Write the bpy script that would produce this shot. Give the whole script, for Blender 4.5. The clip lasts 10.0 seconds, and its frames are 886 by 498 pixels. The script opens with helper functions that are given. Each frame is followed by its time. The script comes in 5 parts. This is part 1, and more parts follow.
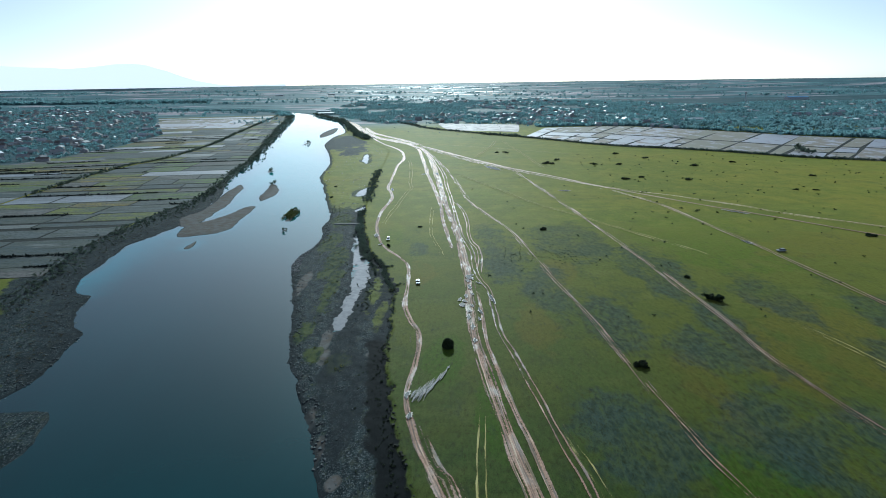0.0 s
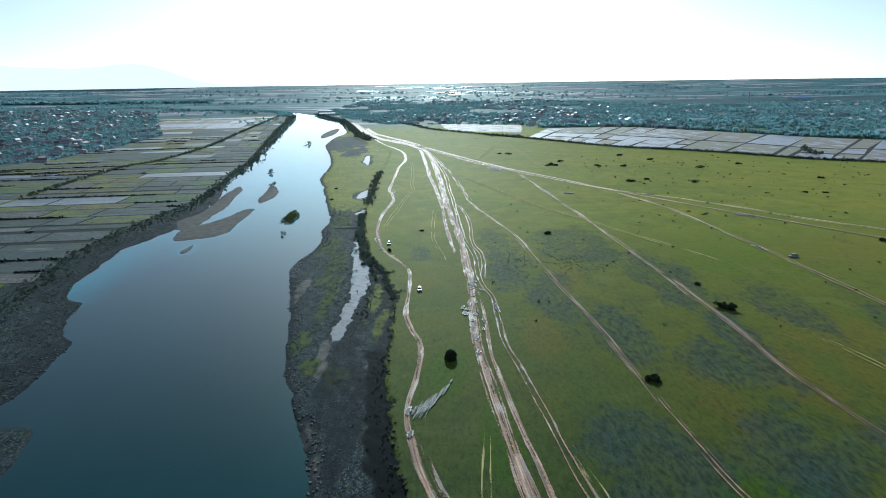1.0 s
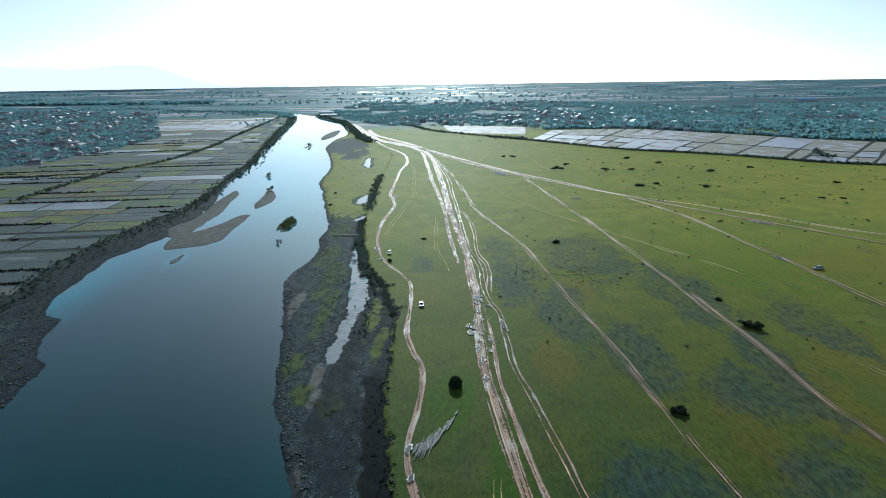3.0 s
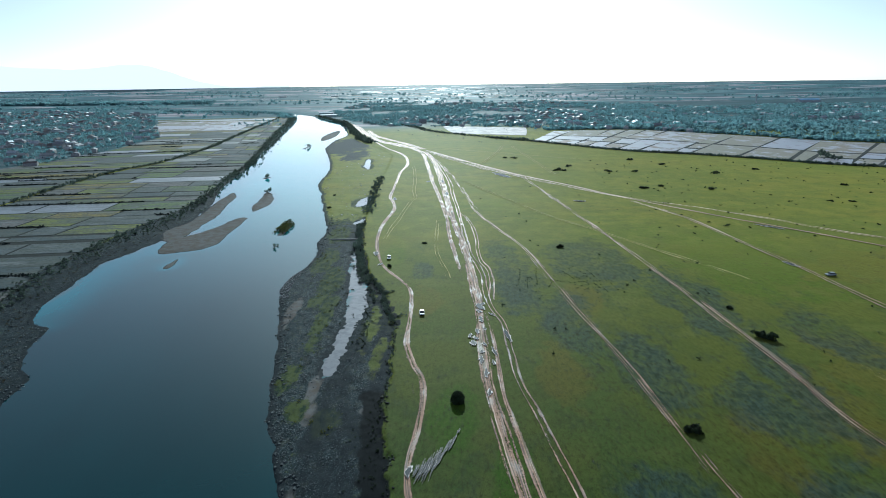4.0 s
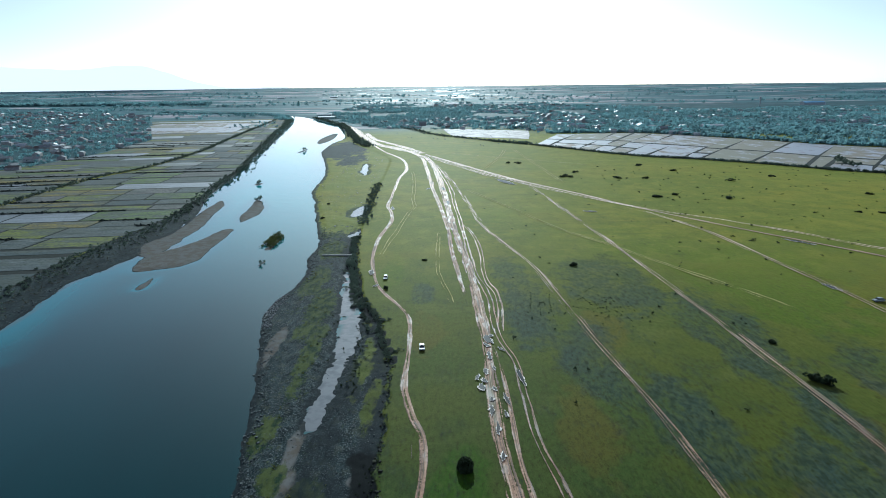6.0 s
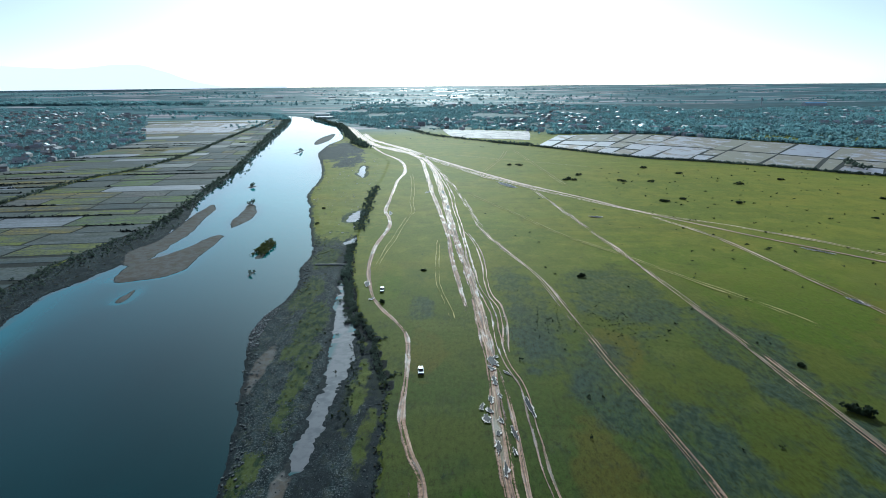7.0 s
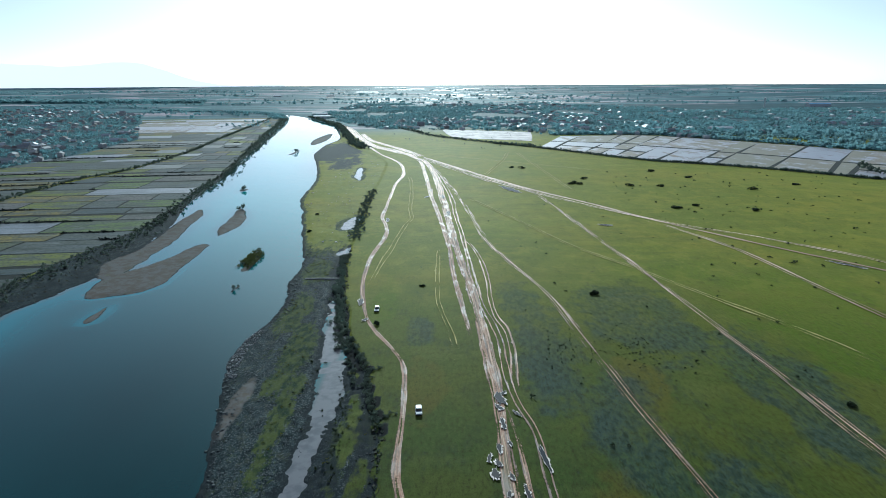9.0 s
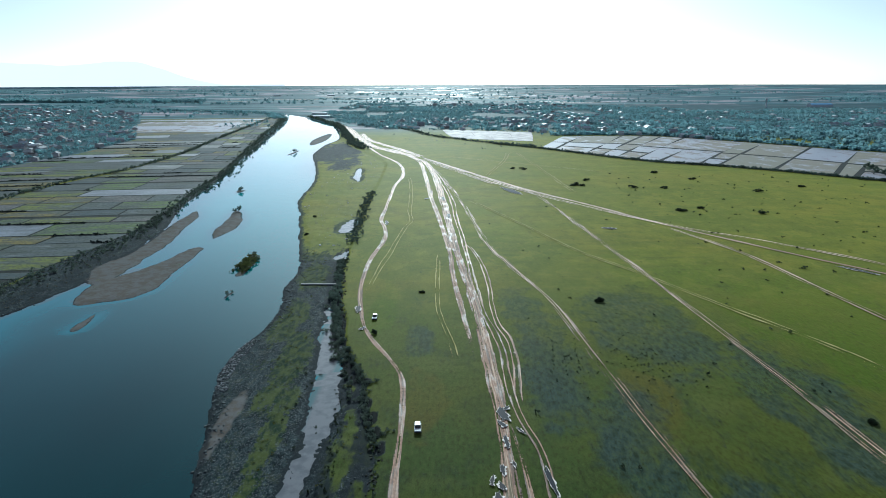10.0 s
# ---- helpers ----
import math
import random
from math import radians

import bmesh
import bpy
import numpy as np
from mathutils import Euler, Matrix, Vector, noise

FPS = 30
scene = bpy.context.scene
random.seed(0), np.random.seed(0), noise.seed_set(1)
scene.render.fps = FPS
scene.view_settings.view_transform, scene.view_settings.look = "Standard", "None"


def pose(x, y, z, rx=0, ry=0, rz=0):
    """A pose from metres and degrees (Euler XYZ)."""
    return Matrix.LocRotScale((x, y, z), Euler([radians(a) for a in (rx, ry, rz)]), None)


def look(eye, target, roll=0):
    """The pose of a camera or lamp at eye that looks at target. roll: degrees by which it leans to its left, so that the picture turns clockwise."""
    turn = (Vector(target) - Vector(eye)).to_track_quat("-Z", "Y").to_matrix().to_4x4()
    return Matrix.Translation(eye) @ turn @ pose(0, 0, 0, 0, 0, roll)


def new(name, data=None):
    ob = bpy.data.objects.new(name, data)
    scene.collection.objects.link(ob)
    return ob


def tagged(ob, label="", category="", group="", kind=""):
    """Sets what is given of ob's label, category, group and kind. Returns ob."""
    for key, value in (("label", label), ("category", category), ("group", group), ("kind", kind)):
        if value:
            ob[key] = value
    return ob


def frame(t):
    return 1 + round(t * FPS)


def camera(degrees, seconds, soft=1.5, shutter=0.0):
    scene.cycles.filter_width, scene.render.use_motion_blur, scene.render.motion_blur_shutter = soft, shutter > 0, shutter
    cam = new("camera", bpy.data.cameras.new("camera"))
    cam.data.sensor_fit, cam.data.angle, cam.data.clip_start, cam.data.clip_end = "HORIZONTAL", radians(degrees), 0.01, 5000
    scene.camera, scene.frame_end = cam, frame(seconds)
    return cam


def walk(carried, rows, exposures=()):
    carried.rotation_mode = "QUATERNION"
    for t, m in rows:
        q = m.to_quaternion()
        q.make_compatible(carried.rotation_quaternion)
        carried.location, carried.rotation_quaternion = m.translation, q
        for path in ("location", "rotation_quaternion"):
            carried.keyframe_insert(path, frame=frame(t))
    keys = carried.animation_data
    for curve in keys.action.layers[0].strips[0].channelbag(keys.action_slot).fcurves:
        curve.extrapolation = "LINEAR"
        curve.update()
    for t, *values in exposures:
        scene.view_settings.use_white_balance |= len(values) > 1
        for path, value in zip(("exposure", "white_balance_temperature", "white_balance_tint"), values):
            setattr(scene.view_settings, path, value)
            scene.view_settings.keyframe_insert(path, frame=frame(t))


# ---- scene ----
cam = camera(70.9, 10.0, soft=0.75)
PATH = [
    (0, (3.634, -3.510, 83.451), (3.6155, -1.5806, 82.9232), -0.88),
    (0.5, (3.473, 0.717, 83.486), (3.4518, 2.6463, 82.9581), -0.87),
    (1, (3.298, 4.944, 83.519), (3.2741, 6.8733, 82.9921), -0.86),
    (1.5, (3.109, 9.171, 83.552), (3.0838, 11.1004, 83.0252), -0.85),
    (2, (2.909, 13.398, 83.583), (2.8821, 15.3275, 83.0573), -0.84),
    (2.5, (2.699, 17.625, 83.614), (2.6705, 19.5547, 83.0885), -0.83),
    (3, (2.480, 21.852, 83.643), (2.4502, 23.7819, 83.1187), -0.82),
    (3.5, (2.253, 26.079, 83.671), (2.2226, 28.0091, 83.1477), -0.80),
    (4, (2.020, 30.306, 83.699), (1.9891, 32.2362, 83.1757), -0.78),
    (4.44, (1.810, 34.026, 83.722), (1.7797, 35.9562, 83.1994), -0.77),
    (4.5, (1.782, 34.533, 83.725), (1.7509, 36.4634, 83.2026), -0.77),
    (4.54, (1.757, 34.957, 83.727), (1.7268, 36.8872, 83.2052), -0.77),
    (4.64, (1.665, 36.573, 83.737), (1.6347, 38.5031, 83.2151), -0.76),
    (5, (1.313, 42.698, 83.772), (1.2827, 44.6285, 83.2512), -0.73),
    (5.5, (0.822, 51.205, 83.817), (0.7923, 53.1360, 83.2971), -0.68),
    (6, (0.338, 59.712, 83.857), (0.3100, 61.6433, 83.3381), -0.63),
    (6.5, (-0.127, 68.219, 83.893), (-0.1533, 70.1505, 83.3741), -0.57),
    (7, (-0.563, 76.726, 83.925), (-0.5866, 78.6575, 83.4053), -0.50),
    (7.5, (-0.957, 85.234, 83.952), (-0.9790, 87.1645, 83.4318), -0.43),
    (7.7, (-1.100, 88.636, 83.962), (-1.1221, 90.5672, 83.4411), -0.40),
    (7.8, (-1.165, 90.252, 83.966), (-1.1869, 92.1823, 83.4452), -0.38),
    (7.9, (-1.202, 91.177, 83.969), (-1.2231, 93.1074, 83.4475), -0.37),
    (8, (-1.234, 92.015, 83.971), (-1.2553, 93.9461, 83.4496), -0.36),
    (8.5, (-1.387, 96.209, 83.981), (-1.4072, 98.1399, 83.4592), -0.32),
    (9, (-1.523, 100.403, 83.990), (-1.5432, 102.3337, 83.4678), -0.28),
    (9.5, (-1.642, 104.597, 83.998), (-1.6618, 106.5276, 83.4753), -0.23),
    (10, (-1.742, 108.791, 84.005), (-1.7618, 110.7214, 83.4820), -0.18),
]
EXPOSURES = [(0.0, -0.22, 5250, -8.0), (0.8, -0.09, 5250, -8.0), (10.0, -0.09, 5250, -8.0)]
walk(cam, [(t, look(eye, target, roll)) for t, eye, target, roll in PATH], EXPOSURES)
# ---- world, sun, exposure ----
SUN_ELEVATION, SUN_AZIMUTH = radians(27), radians(-2)
sky = bpy.data.worlds.new("sky")
sky.use_nodes = True
scene.world = sky
sky_nodes, sky_links = sky.node_tree.nodes, sky.node_tree.links
sky_tex = sky_nodes.new("ShaderNodeTexSky")
sky_tex.sky_type, sky_tex.sun_disc = "NISHITA", False
sky_tex.sun_elevation, sky_tex.sun_rotation = SUN_ELEVATION, SUN_AZIMUTH
sky_tex.air_density, sky_tex.dust_density, sky_tex.ozone_density, sky_tex.altitude = 0.36, 1.0, 1.0, 80
veil = sky_nodes.new("ShaderNodeVectorMath")  # thin high cloud over the whole sky
veil.operation = "ADD"
veil.inputs[1].default_value = (2.5, 2.14, 2.3)
sky_links.new(sky_tex.outputs[0], veil.inputs[0])
sky_links.new(veil.outputs[0], sky_nodes["Background"].inputs["Color"])
sky_nodes["Background"].inputs["Strength"].default_value = 0.10
sun = new("sun", bpy.data.lights.new("sun", "SUN"))
sun.data.energy, sun.data.angle, sun.data.color = 4.8, radians(0.6), (1.0, 0.97, 0.90)
toward_sun = Vector((math.sin(SUN_AZIMUTH) * math.cos(SUN_ELEVATION), math.cos(SUN_AZIMUTH) * math.cos(SUN_ELEVATION), math.sin(SUN_ELEVATION)))
sun.matrix_world = look(toward_sun * 200, (0, 0, 0))


# ---- material helpers ----
class Shade:
    """A node material with short calls for the nodes that the place needs."""

    def __init__(self, name):
        self.mat = bpy.data.materials.new(name)
        self.mat.use_nodes = True
        self.tree = self.mat.node_tree
        self.bsdf = self.tree.nodes["Principled BSDF"]

    def put(self, socket, value):
        if isinstance(value, bpy.types.NodeSocket):
            self.tree.links.new(value, socket)
        elif isinstance(value, tuple) and len(value) == 3:
            socket.default_value = (*value, 1.0)
        else:
            socket.default_value = value

    def set(self, **values):
        for key, value in values.items():
            self.put(self.bsdf.inputs[key.replace("_", " ")], value)
        return self

    def place(self, stretch=(1, 1, 1)):
        node = self.tree.nodes.new("ShaderNodeVectorMath")
        node.operation = "MULTIPLY"
        self.tree.links.new(self.tree.nodes.new("ShaderNodeNewGeometry").outputs["Position"], node.inputs[0])
        node.inputs[1].default_value = stretch
        return node.outputs[0]

    def noise(self, scale, detail=4, stretch=(1, 1, 1), rough=0.55):
        node = self.tree.nodes.new("ShaderNodeTexNoise")
        node.inputs["Scale"].default_value, node.inputs["Detail"].default_value = scale, detail
        node.inputs["Roughness"].default_value = rough
        self.tree.links.new(self.place(stretch), node.inputs["Vector"])
        return node.outputs["Fac"]

    def attribute(self, name, channel=None):
        node = self.tree.nodes.new("ShaderNodeAttribute")
        node.attribute_name = name
        if channel is None:
            return node.outputs["Fac"]
        if channel == 3:
            return node.outputs["Alpha"]
        split = self.tree.nodes.new("ShaderNodeSeparateColor")
        self.tree.links.new(node.outputs["Color"], split.inputs[0])
        return split.outputs[channel]

    def math(self, operation, a, b=0.0, clamp=False):
        node = self.tree.nodes.new("ShaderNodeMath")
        node.operation, node.use_clamp = operation, clamp
        self.put(node.inputs[0], a)
        self.put(node.inputs[1], b)
        return node.outputs[0]

    def step(self, value, low, high, to_low=0.0, to_high=1.0):
        node = self.tree.nodes.new("ShaderNodeMapRange")
        node.interpolation_type = "SMOOTHSTEP"
        self.put(node.inputs["Value"], value)
        node.inputs["From Min"].default_value, node.inputs["From Max"].default_value = low, high
        node.inputs["To Min"].default_value, node.inputs["To Max"].default_value = to_low, to_high
        return node.outputs[0]

    def mix(self, factor, a, b):
        node = self.tree.nodes.new("ShaderNodeMix")
        node.data_type = "RGBA"
        self.put(node.inputs[0], factor)
        self.put(node.inputs[6], a)
        self.put(node.inputs[7], b)
        return node.outputs[2]

    def ramp(self, factor, stops, constant=False):
        node = self.tree.nodes.new("ShaderNodeValToRGB")
        node.color_ramp.interpolation = "CONSTANT" if constant else "LINEAR"
        while len(node.color_ramp.elements) < len(stops):
            node.color_ramp.elements.new(0.5)
        for element, (at, colour) in zip(node.color_ramp.elements, stops):
            element.position, element.color = at, (*colour, 1.0)
        self.put(node.inputs[0], factor)
        return node.outputs[0]

    def random(self):
        return self.tree.nodes.new("ShaderNodeObjectInfo").outputs["Random"]

    def island(self):
        return self.tree.nodes.new("ShaderNodeNewGeometry").outputs["Random Per Island"]

    def bump(self, height, strength, distance):
        node = self.tree.nodes.new("ShaderNodeBump")
        node.inputs["Strength"].default_value, node.inputs["Distance"].default_value = strength, distance
        self.put(node.inputs["Height"], height)
        self.put(self.bsdf.inputs["Normal"], node.outputs[0])
        return self


def plain(name, colour, other=None, scale=2.0, roughness=0.7, metallic=0.0, bump=0.0):
    """A material that wavers between two near colours."""
    s = Shade(name)
    other = other or tuple(c * 0.7 for c in colour)
    grain = s.noise(scale, 5)
    s.set(Base_Color=s.mix(s.step(grain, 0.35, 0.68), colour, other), Roughness=roughness, Metallic=metallic, Specular_IOR_Level=0.5 if roughness < 0.55 else 0.12)
    if bump:
        s.bump(grain, 0.5, bump)
    return s.mat


# ---- materials ----
def ground_material():
    s = Shade("ground_cover")
    big, mid, small, fine = s.noise(0.018, 5), s.noise(0.09, 5, (1, 0.6, 1)), s.noise(0.6, 5, (1, 0.42, 1)), s.noise(3.2, 4, (1, 0.5, 1))
    streak = s.noise(0.05, 5, (0.7, 1.1, 1))
    grass = s.mix(s.step(big, 0.42, 0.58), GRASS, GRASS_DRY)
    grass = s.mix(s.step(mid, 0.48, 0.62, 0, 0.75), grass, GRASS_DEEP)
    grass = s.mix(s.step(streak, 0.53, 0.68, 0, 0.6), grass, GRASS_STRAW)
    wob = s.math("MULTIPLY", s.math("SUBTRACT", s.math("ADD", s.math("MULTIPLY", mid, 0.5), s.math("MULTIPLY", s.noise(0.035, 6, (1, 0.6, 1), 0.65), 0.5)), 0.5), 3.4)
    sedge = s.step(s.math("ADD", s.math("MULTIPLY", s.attribute("cover", 0), 0.75), s.math("ADD", s.math("MULTIPLY", wob, 0.8), s.math("MULTIPLY", s.math("SUBTRACT", small, 0.5), 1.6))), 0.05, 1.05)
    brown = s.step(s.math("ADD", s.attribute("cover", 1), wob), 0.3, 1.1)
    lush = s.step(s.math("ADD", s.attribute("cover", 2), wob), 0.2, 1.1)
    grass = s.mix(lush, grass, GRASS_LUSH)
    grass = s.mix(s.math("MULTIPLY", brown, 0.6), grass, GRASS_RUST)
    grass = s.mix(s.math("MULTIPLY", sedge, 0.8), grass, s.mix(s.step(small, 0.35, 0.65), SEDGE, SEDGE_DARK))
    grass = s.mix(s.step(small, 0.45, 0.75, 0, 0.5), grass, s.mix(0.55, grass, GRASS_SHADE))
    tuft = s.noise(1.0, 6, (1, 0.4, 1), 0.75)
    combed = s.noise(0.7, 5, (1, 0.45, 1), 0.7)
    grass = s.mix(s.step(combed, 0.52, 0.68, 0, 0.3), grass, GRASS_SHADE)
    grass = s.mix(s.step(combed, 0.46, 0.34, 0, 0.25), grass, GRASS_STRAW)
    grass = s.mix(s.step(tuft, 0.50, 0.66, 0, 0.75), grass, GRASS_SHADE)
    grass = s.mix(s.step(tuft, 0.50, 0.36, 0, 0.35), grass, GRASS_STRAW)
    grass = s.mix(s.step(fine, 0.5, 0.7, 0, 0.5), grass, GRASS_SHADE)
    # river bar: silt, gravel and weeds
    ripple = s.noise(0.11, 6, (0.22, 1, 1), 0.7)
    where = s.tree.nodes.new("ShaderNodeSeparateXYZ")
    s.tree.links.new(s.place(), where.inputs[0])
    outer = s.step(where.outputs[1], 270, 420)
    grass = s.mix(s.math("MULTIPLY", outer, 0.5), grass, s.ramp(s.noise(0.013, 6, (0.6, 1, 1), 0.6), [(0.36, (0.034, 0.066, 0.010)), (0.50, (0.085, 0.100, 0.014)), (0.58, (0.130, 0.112, 0.016)), (0.68, (0.040, 0.056, 0.018))]))
    grass = s.mix(s.math("MULTIPLY", outer, s.step(ripple, 0.53, 0.65, 0, 0.6)), grass, GRASS_DEEP)
    clump = s.noise(0.075, 6, (1, 0.7, 1), 0.7)
    grass = s.mix(s.math("MULTIPLY", outer, s.step(clump, 0.50, 0.62, 0, 0.6)), grass, (0.016, 0.036, 0.008))
    grass = s.mix(s.math("MULTIPLY", outer, s.step(clump, 0.48, 0.38, 0, 0.5)), grass, (0.115, 0.104, 0.020))
    speck = s.noise(0.24, 6, (1, 0.45, 1), 0.75)
    grass = s.mix(s.math("MULTIPLY", outer, s.step(speck, 0.56, 0.66, 0, 0.75)), grass, (0.008, 0.018, 0.008))
    grass = s.mix(s.math("MULTIPLY", outer, s.step(speck, 0.42, 0.34, 0, 0.5)), grass, (0.130, 0.118, 0.030))
    wob2 = s.math("MULTIPLY", s.math("SUBTRACT", s.noise(0.16, 7, (1, 0.5, 1), 0.7), 0.5), 2.6)
    gravel = s.mix(s.step(small, 0.35, 0.65), GRAVEL, GRAVEL_DARK)
    rubble = s.noise(1.7, 6, (1, 1, 1), 0.75)
    gravel = s.mix(s.step(rubble, 0.50, 0.60), gravel, GRAVEL_DARK)
    gravel = s.mix(s.step(s.noise(0.35, 6, (1, 0.6, 1), 0.7), 0.52, 0.64, 0, 0.7), gravel, (0.036, 0.042, 0.030))
    gravel = s.mix(s.step(fine, 0.55, 0.7, 0, 0.9), gravel, GRAVEL_PALE)
    gravel = s.mix(s.step(rubble, 0.46, 0.36, 0, 0.7), gravel, GRAVEL_PALE)
    weeds = s.step(s.math("ADD", s.attribute("zone", 3), s.math("ADD", wob2, s.math("MULTIPLY", s.math("SUBTRACT", s.noise(1.1, 5, (1, 0.6, 1), 0.7), 0.5), 3.2))), 0.3, 0.9)
    gravel = s.mix(s.step(s.attribute("zone", 2), 0.2, 0.9), gravel, s.mix(s.step(s.noise(0.25, 6, (1, 1, 1), 0.7), 0.42, 0.6), SILT_PALE, (0.085, 0.074, 0.062)))
    gravel = s.mix(s.math("MULTIPLY", weeds, 0.75), gravel, s.mix(s.step(small, 0.4, 0.65), WEEDS, GRASS_DEEP))
    damp = s.step(s.math("ADD", s.attribute("zone", 1), s.math("MULTIPLY", wob2, 0.5)), 0.3, 0.8)
    gravel = s.mix(s.math("MULTIPLY", damp, 0.8), gravel, MUD_WET)
    bar = s.step(s.math("ADD", s.attribute("zone", 0), s.math("ADD", s.math("MULTIPLY", wob2, 0.75), s.math("MULTIPLY", s.math("SUBTRACT", small, 0.5), 1.0))), 0.25, 0.7)
    # near-black ground in the band below the bank and on the slumps
    gravel = s.mix(s.step(s.math("ADD", s.attribute("hollow"), s.math("MULTIPLY", wob2, 0.55)), 0.35, 0.7, 0, 0.95), gravel, s.mix(s.step(rubble, 0.56, 0.70, 0, 0.14), HOLLOW_BLACK, GRAVEL))
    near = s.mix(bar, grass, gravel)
    # open farmland and woodland floor far off, haze painted into their colours
    patch = s.tree.nodes.new("ShaderNodeTexVoronoi")
    patch.inputs["Scale"].default_value = 0.012
    s.tree.links.new(s.place((0.35, 1.0, 1)), patch.inputs["Vector"])
    hue = s.tree.nodes.new("ShaderNodeSeparateColor")
    s.tree.links.new(patch.outputs["Color"], hue.inputs[0])
    far = s.ramp(hue.outputs[0], [(0.0, HAZE_GREEN), (0.4, HAZE_WOOD), (0.62, HAZE_GREEN), (0.8, HAZE_EARTH)], True)
    far = s.mix(s.step(s.noise(0.004, 4, (0.5, 1, 1)), 0.45, 0.62), far, HAZE_WOOD)
    far = s.mix(s.step(s.noise(0.012, 6, (0.25, 1, 1), 0.7), 0.47, 0.60, 0, 0.8), far, tuple(0.5 * c for c in HAZE_WOOD))
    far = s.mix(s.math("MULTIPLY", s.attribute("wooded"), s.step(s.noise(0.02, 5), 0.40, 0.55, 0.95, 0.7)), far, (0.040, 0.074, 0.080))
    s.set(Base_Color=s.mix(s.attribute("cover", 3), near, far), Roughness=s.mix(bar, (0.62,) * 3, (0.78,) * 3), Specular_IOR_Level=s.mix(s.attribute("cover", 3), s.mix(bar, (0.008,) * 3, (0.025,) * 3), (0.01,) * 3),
          Sheen_Weight=s.math("MULTIPLY", s.math("MULTIPLY", s.math("SUBTRACT", 1.0, bar), s.math("SUBTRACT", 1.0, s.attribute("cover", 3))), s.math("SUBTRACT", 0.30, s.math("MULTIPLY", sedge, 0.17))), Sheen_Roughness=0.45, Sheen_Tint=(0.80, 0.77, 0.15))
    return s.bump(s.math("ADD", s.math("MULTIPLY", small, 0.7), s.math("MULTIPLY", fine, 0.3)), 0.42, 0.35).mat


GRASS, GRASS_DRY, GRASS_DEEP = (0.0155, 0.040, 0.010), (0.031, 0.046, 0.009), (0.010, 0.027, 0.010)
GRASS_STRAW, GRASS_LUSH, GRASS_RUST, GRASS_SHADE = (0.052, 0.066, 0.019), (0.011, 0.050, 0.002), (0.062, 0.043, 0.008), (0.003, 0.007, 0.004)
SEDGE, SEDGE_DARK = (0.032, 0.056, 0.066), (0.015, 0.032, 0.038)
GRAVEL, GRAVEL_DARK, GRAVEL_PALE, SILT_PALE = (0.027, 0.040, 0.042), (0.007, 0.012, 0.014), (0.125, 0.135, 0.138), (0.105, 0.104, 0.100)
WEEDS, MUD_WET, HOLLOW_BLACK = (0.060, 0.075, 0.013), (0.010, 0.014, 0.017), (0.0015, 0.003, 0.004)
# pale and bluish: the far plain's haze is part of these colours
HAZE_GREEN, HAZE_WOOD, HAZE_EARTH = (0.110, 0.190, 0.198), (0.066, 0.126, 0.140), (0.31, 0.285, 0.30)
M_GROUND = ground_material()


def water_material(name, deep, other, roughness, ripple, scale, gloss=0.5):
    s = Shade(name)
    s.set(Base_Color=s.mix(s.step(s.noise(0.02, 4, (1, 0.4, 1)), 0.35, 0.7), deep, other), Roughness=roughness, IOR=1.33, Specular_IOR_Level=gloss)
    return s.bump(s.noise(scale, 3), 0.25, ripple).mat


def river_material():
    s = Shade("river_water")
    deep = s.mix(s.step(s.noise(0.02, 5, (1, 0.4, 1)), 0.35, 0.7), (0.002, 0.019, 0.020), (0.003, 0.028, 0.030))
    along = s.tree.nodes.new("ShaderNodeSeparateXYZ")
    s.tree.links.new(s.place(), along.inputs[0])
    deep = s.mix(s.step(along.outputs[1], 225, 600), deep, (0.014, 0.220, 0.232))  # paler upstream: sky reflection painted into the water's base colour
    cloudy = s.math("ADD", s.attribute("shallow"), s.math("MULTIPLY", s.math("SUBTRACT", s.noise(0.05, 6, (1, 0.5, 1), 0.65), 0.5), 0.35))
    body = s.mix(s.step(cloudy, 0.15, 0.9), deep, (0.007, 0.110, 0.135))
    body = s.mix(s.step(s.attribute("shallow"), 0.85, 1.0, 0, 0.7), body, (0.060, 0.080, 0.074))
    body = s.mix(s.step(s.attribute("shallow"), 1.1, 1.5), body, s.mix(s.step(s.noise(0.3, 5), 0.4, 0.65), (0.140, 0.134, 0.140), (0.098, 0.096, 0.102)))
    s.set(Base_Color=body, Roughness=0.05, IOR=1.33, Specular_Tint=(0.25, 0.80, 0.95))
    return s.bump(s.math("ADD", s.noise(0.8, 3), s.noise(0.12, 3)), 0.25, 0.045).mat


M_RIVER = river_material()
M_PUDDLE = water_material("puddle_water", (0.040, 0.044, 0.050), (0.085, 0.078, 0.074), 0.34, 0.01, 1.5, 0.012)


def flooded_material():
    s = Shade("flooded_soil")
    soil, fine = s.noise(0.06, 6, (1, 0.5, 1), 0.65), s.noise(0.5, 5)
    out = s.step(s.math("ADD", s.math("MULTIPLY", s.math("SUBTRACT", s.random(), 0.5), 0.22), s.math("ADD", s.math("MULTIPLY", soil, 0.75), s.math("MULTIPLY", fine, 0.25))), 0.46, 0.58)
    s.set(Base_Color=s.mix(out, (0.20, 0.20, 0.215), s.mix(s.random(), (0.25, 0.19, 0.16), (0.20, 0.19, 0.15))), Roughness=s.mix(out, (0.34,) * 3, (0.75,) * 3), Specular_IOR_Level=s.mix(out, (0.17,) * 3, (0.06,) * 3))
    return s.bump(fine, 0.25, 0.02).mat


M_FLOODED = flooded_material()
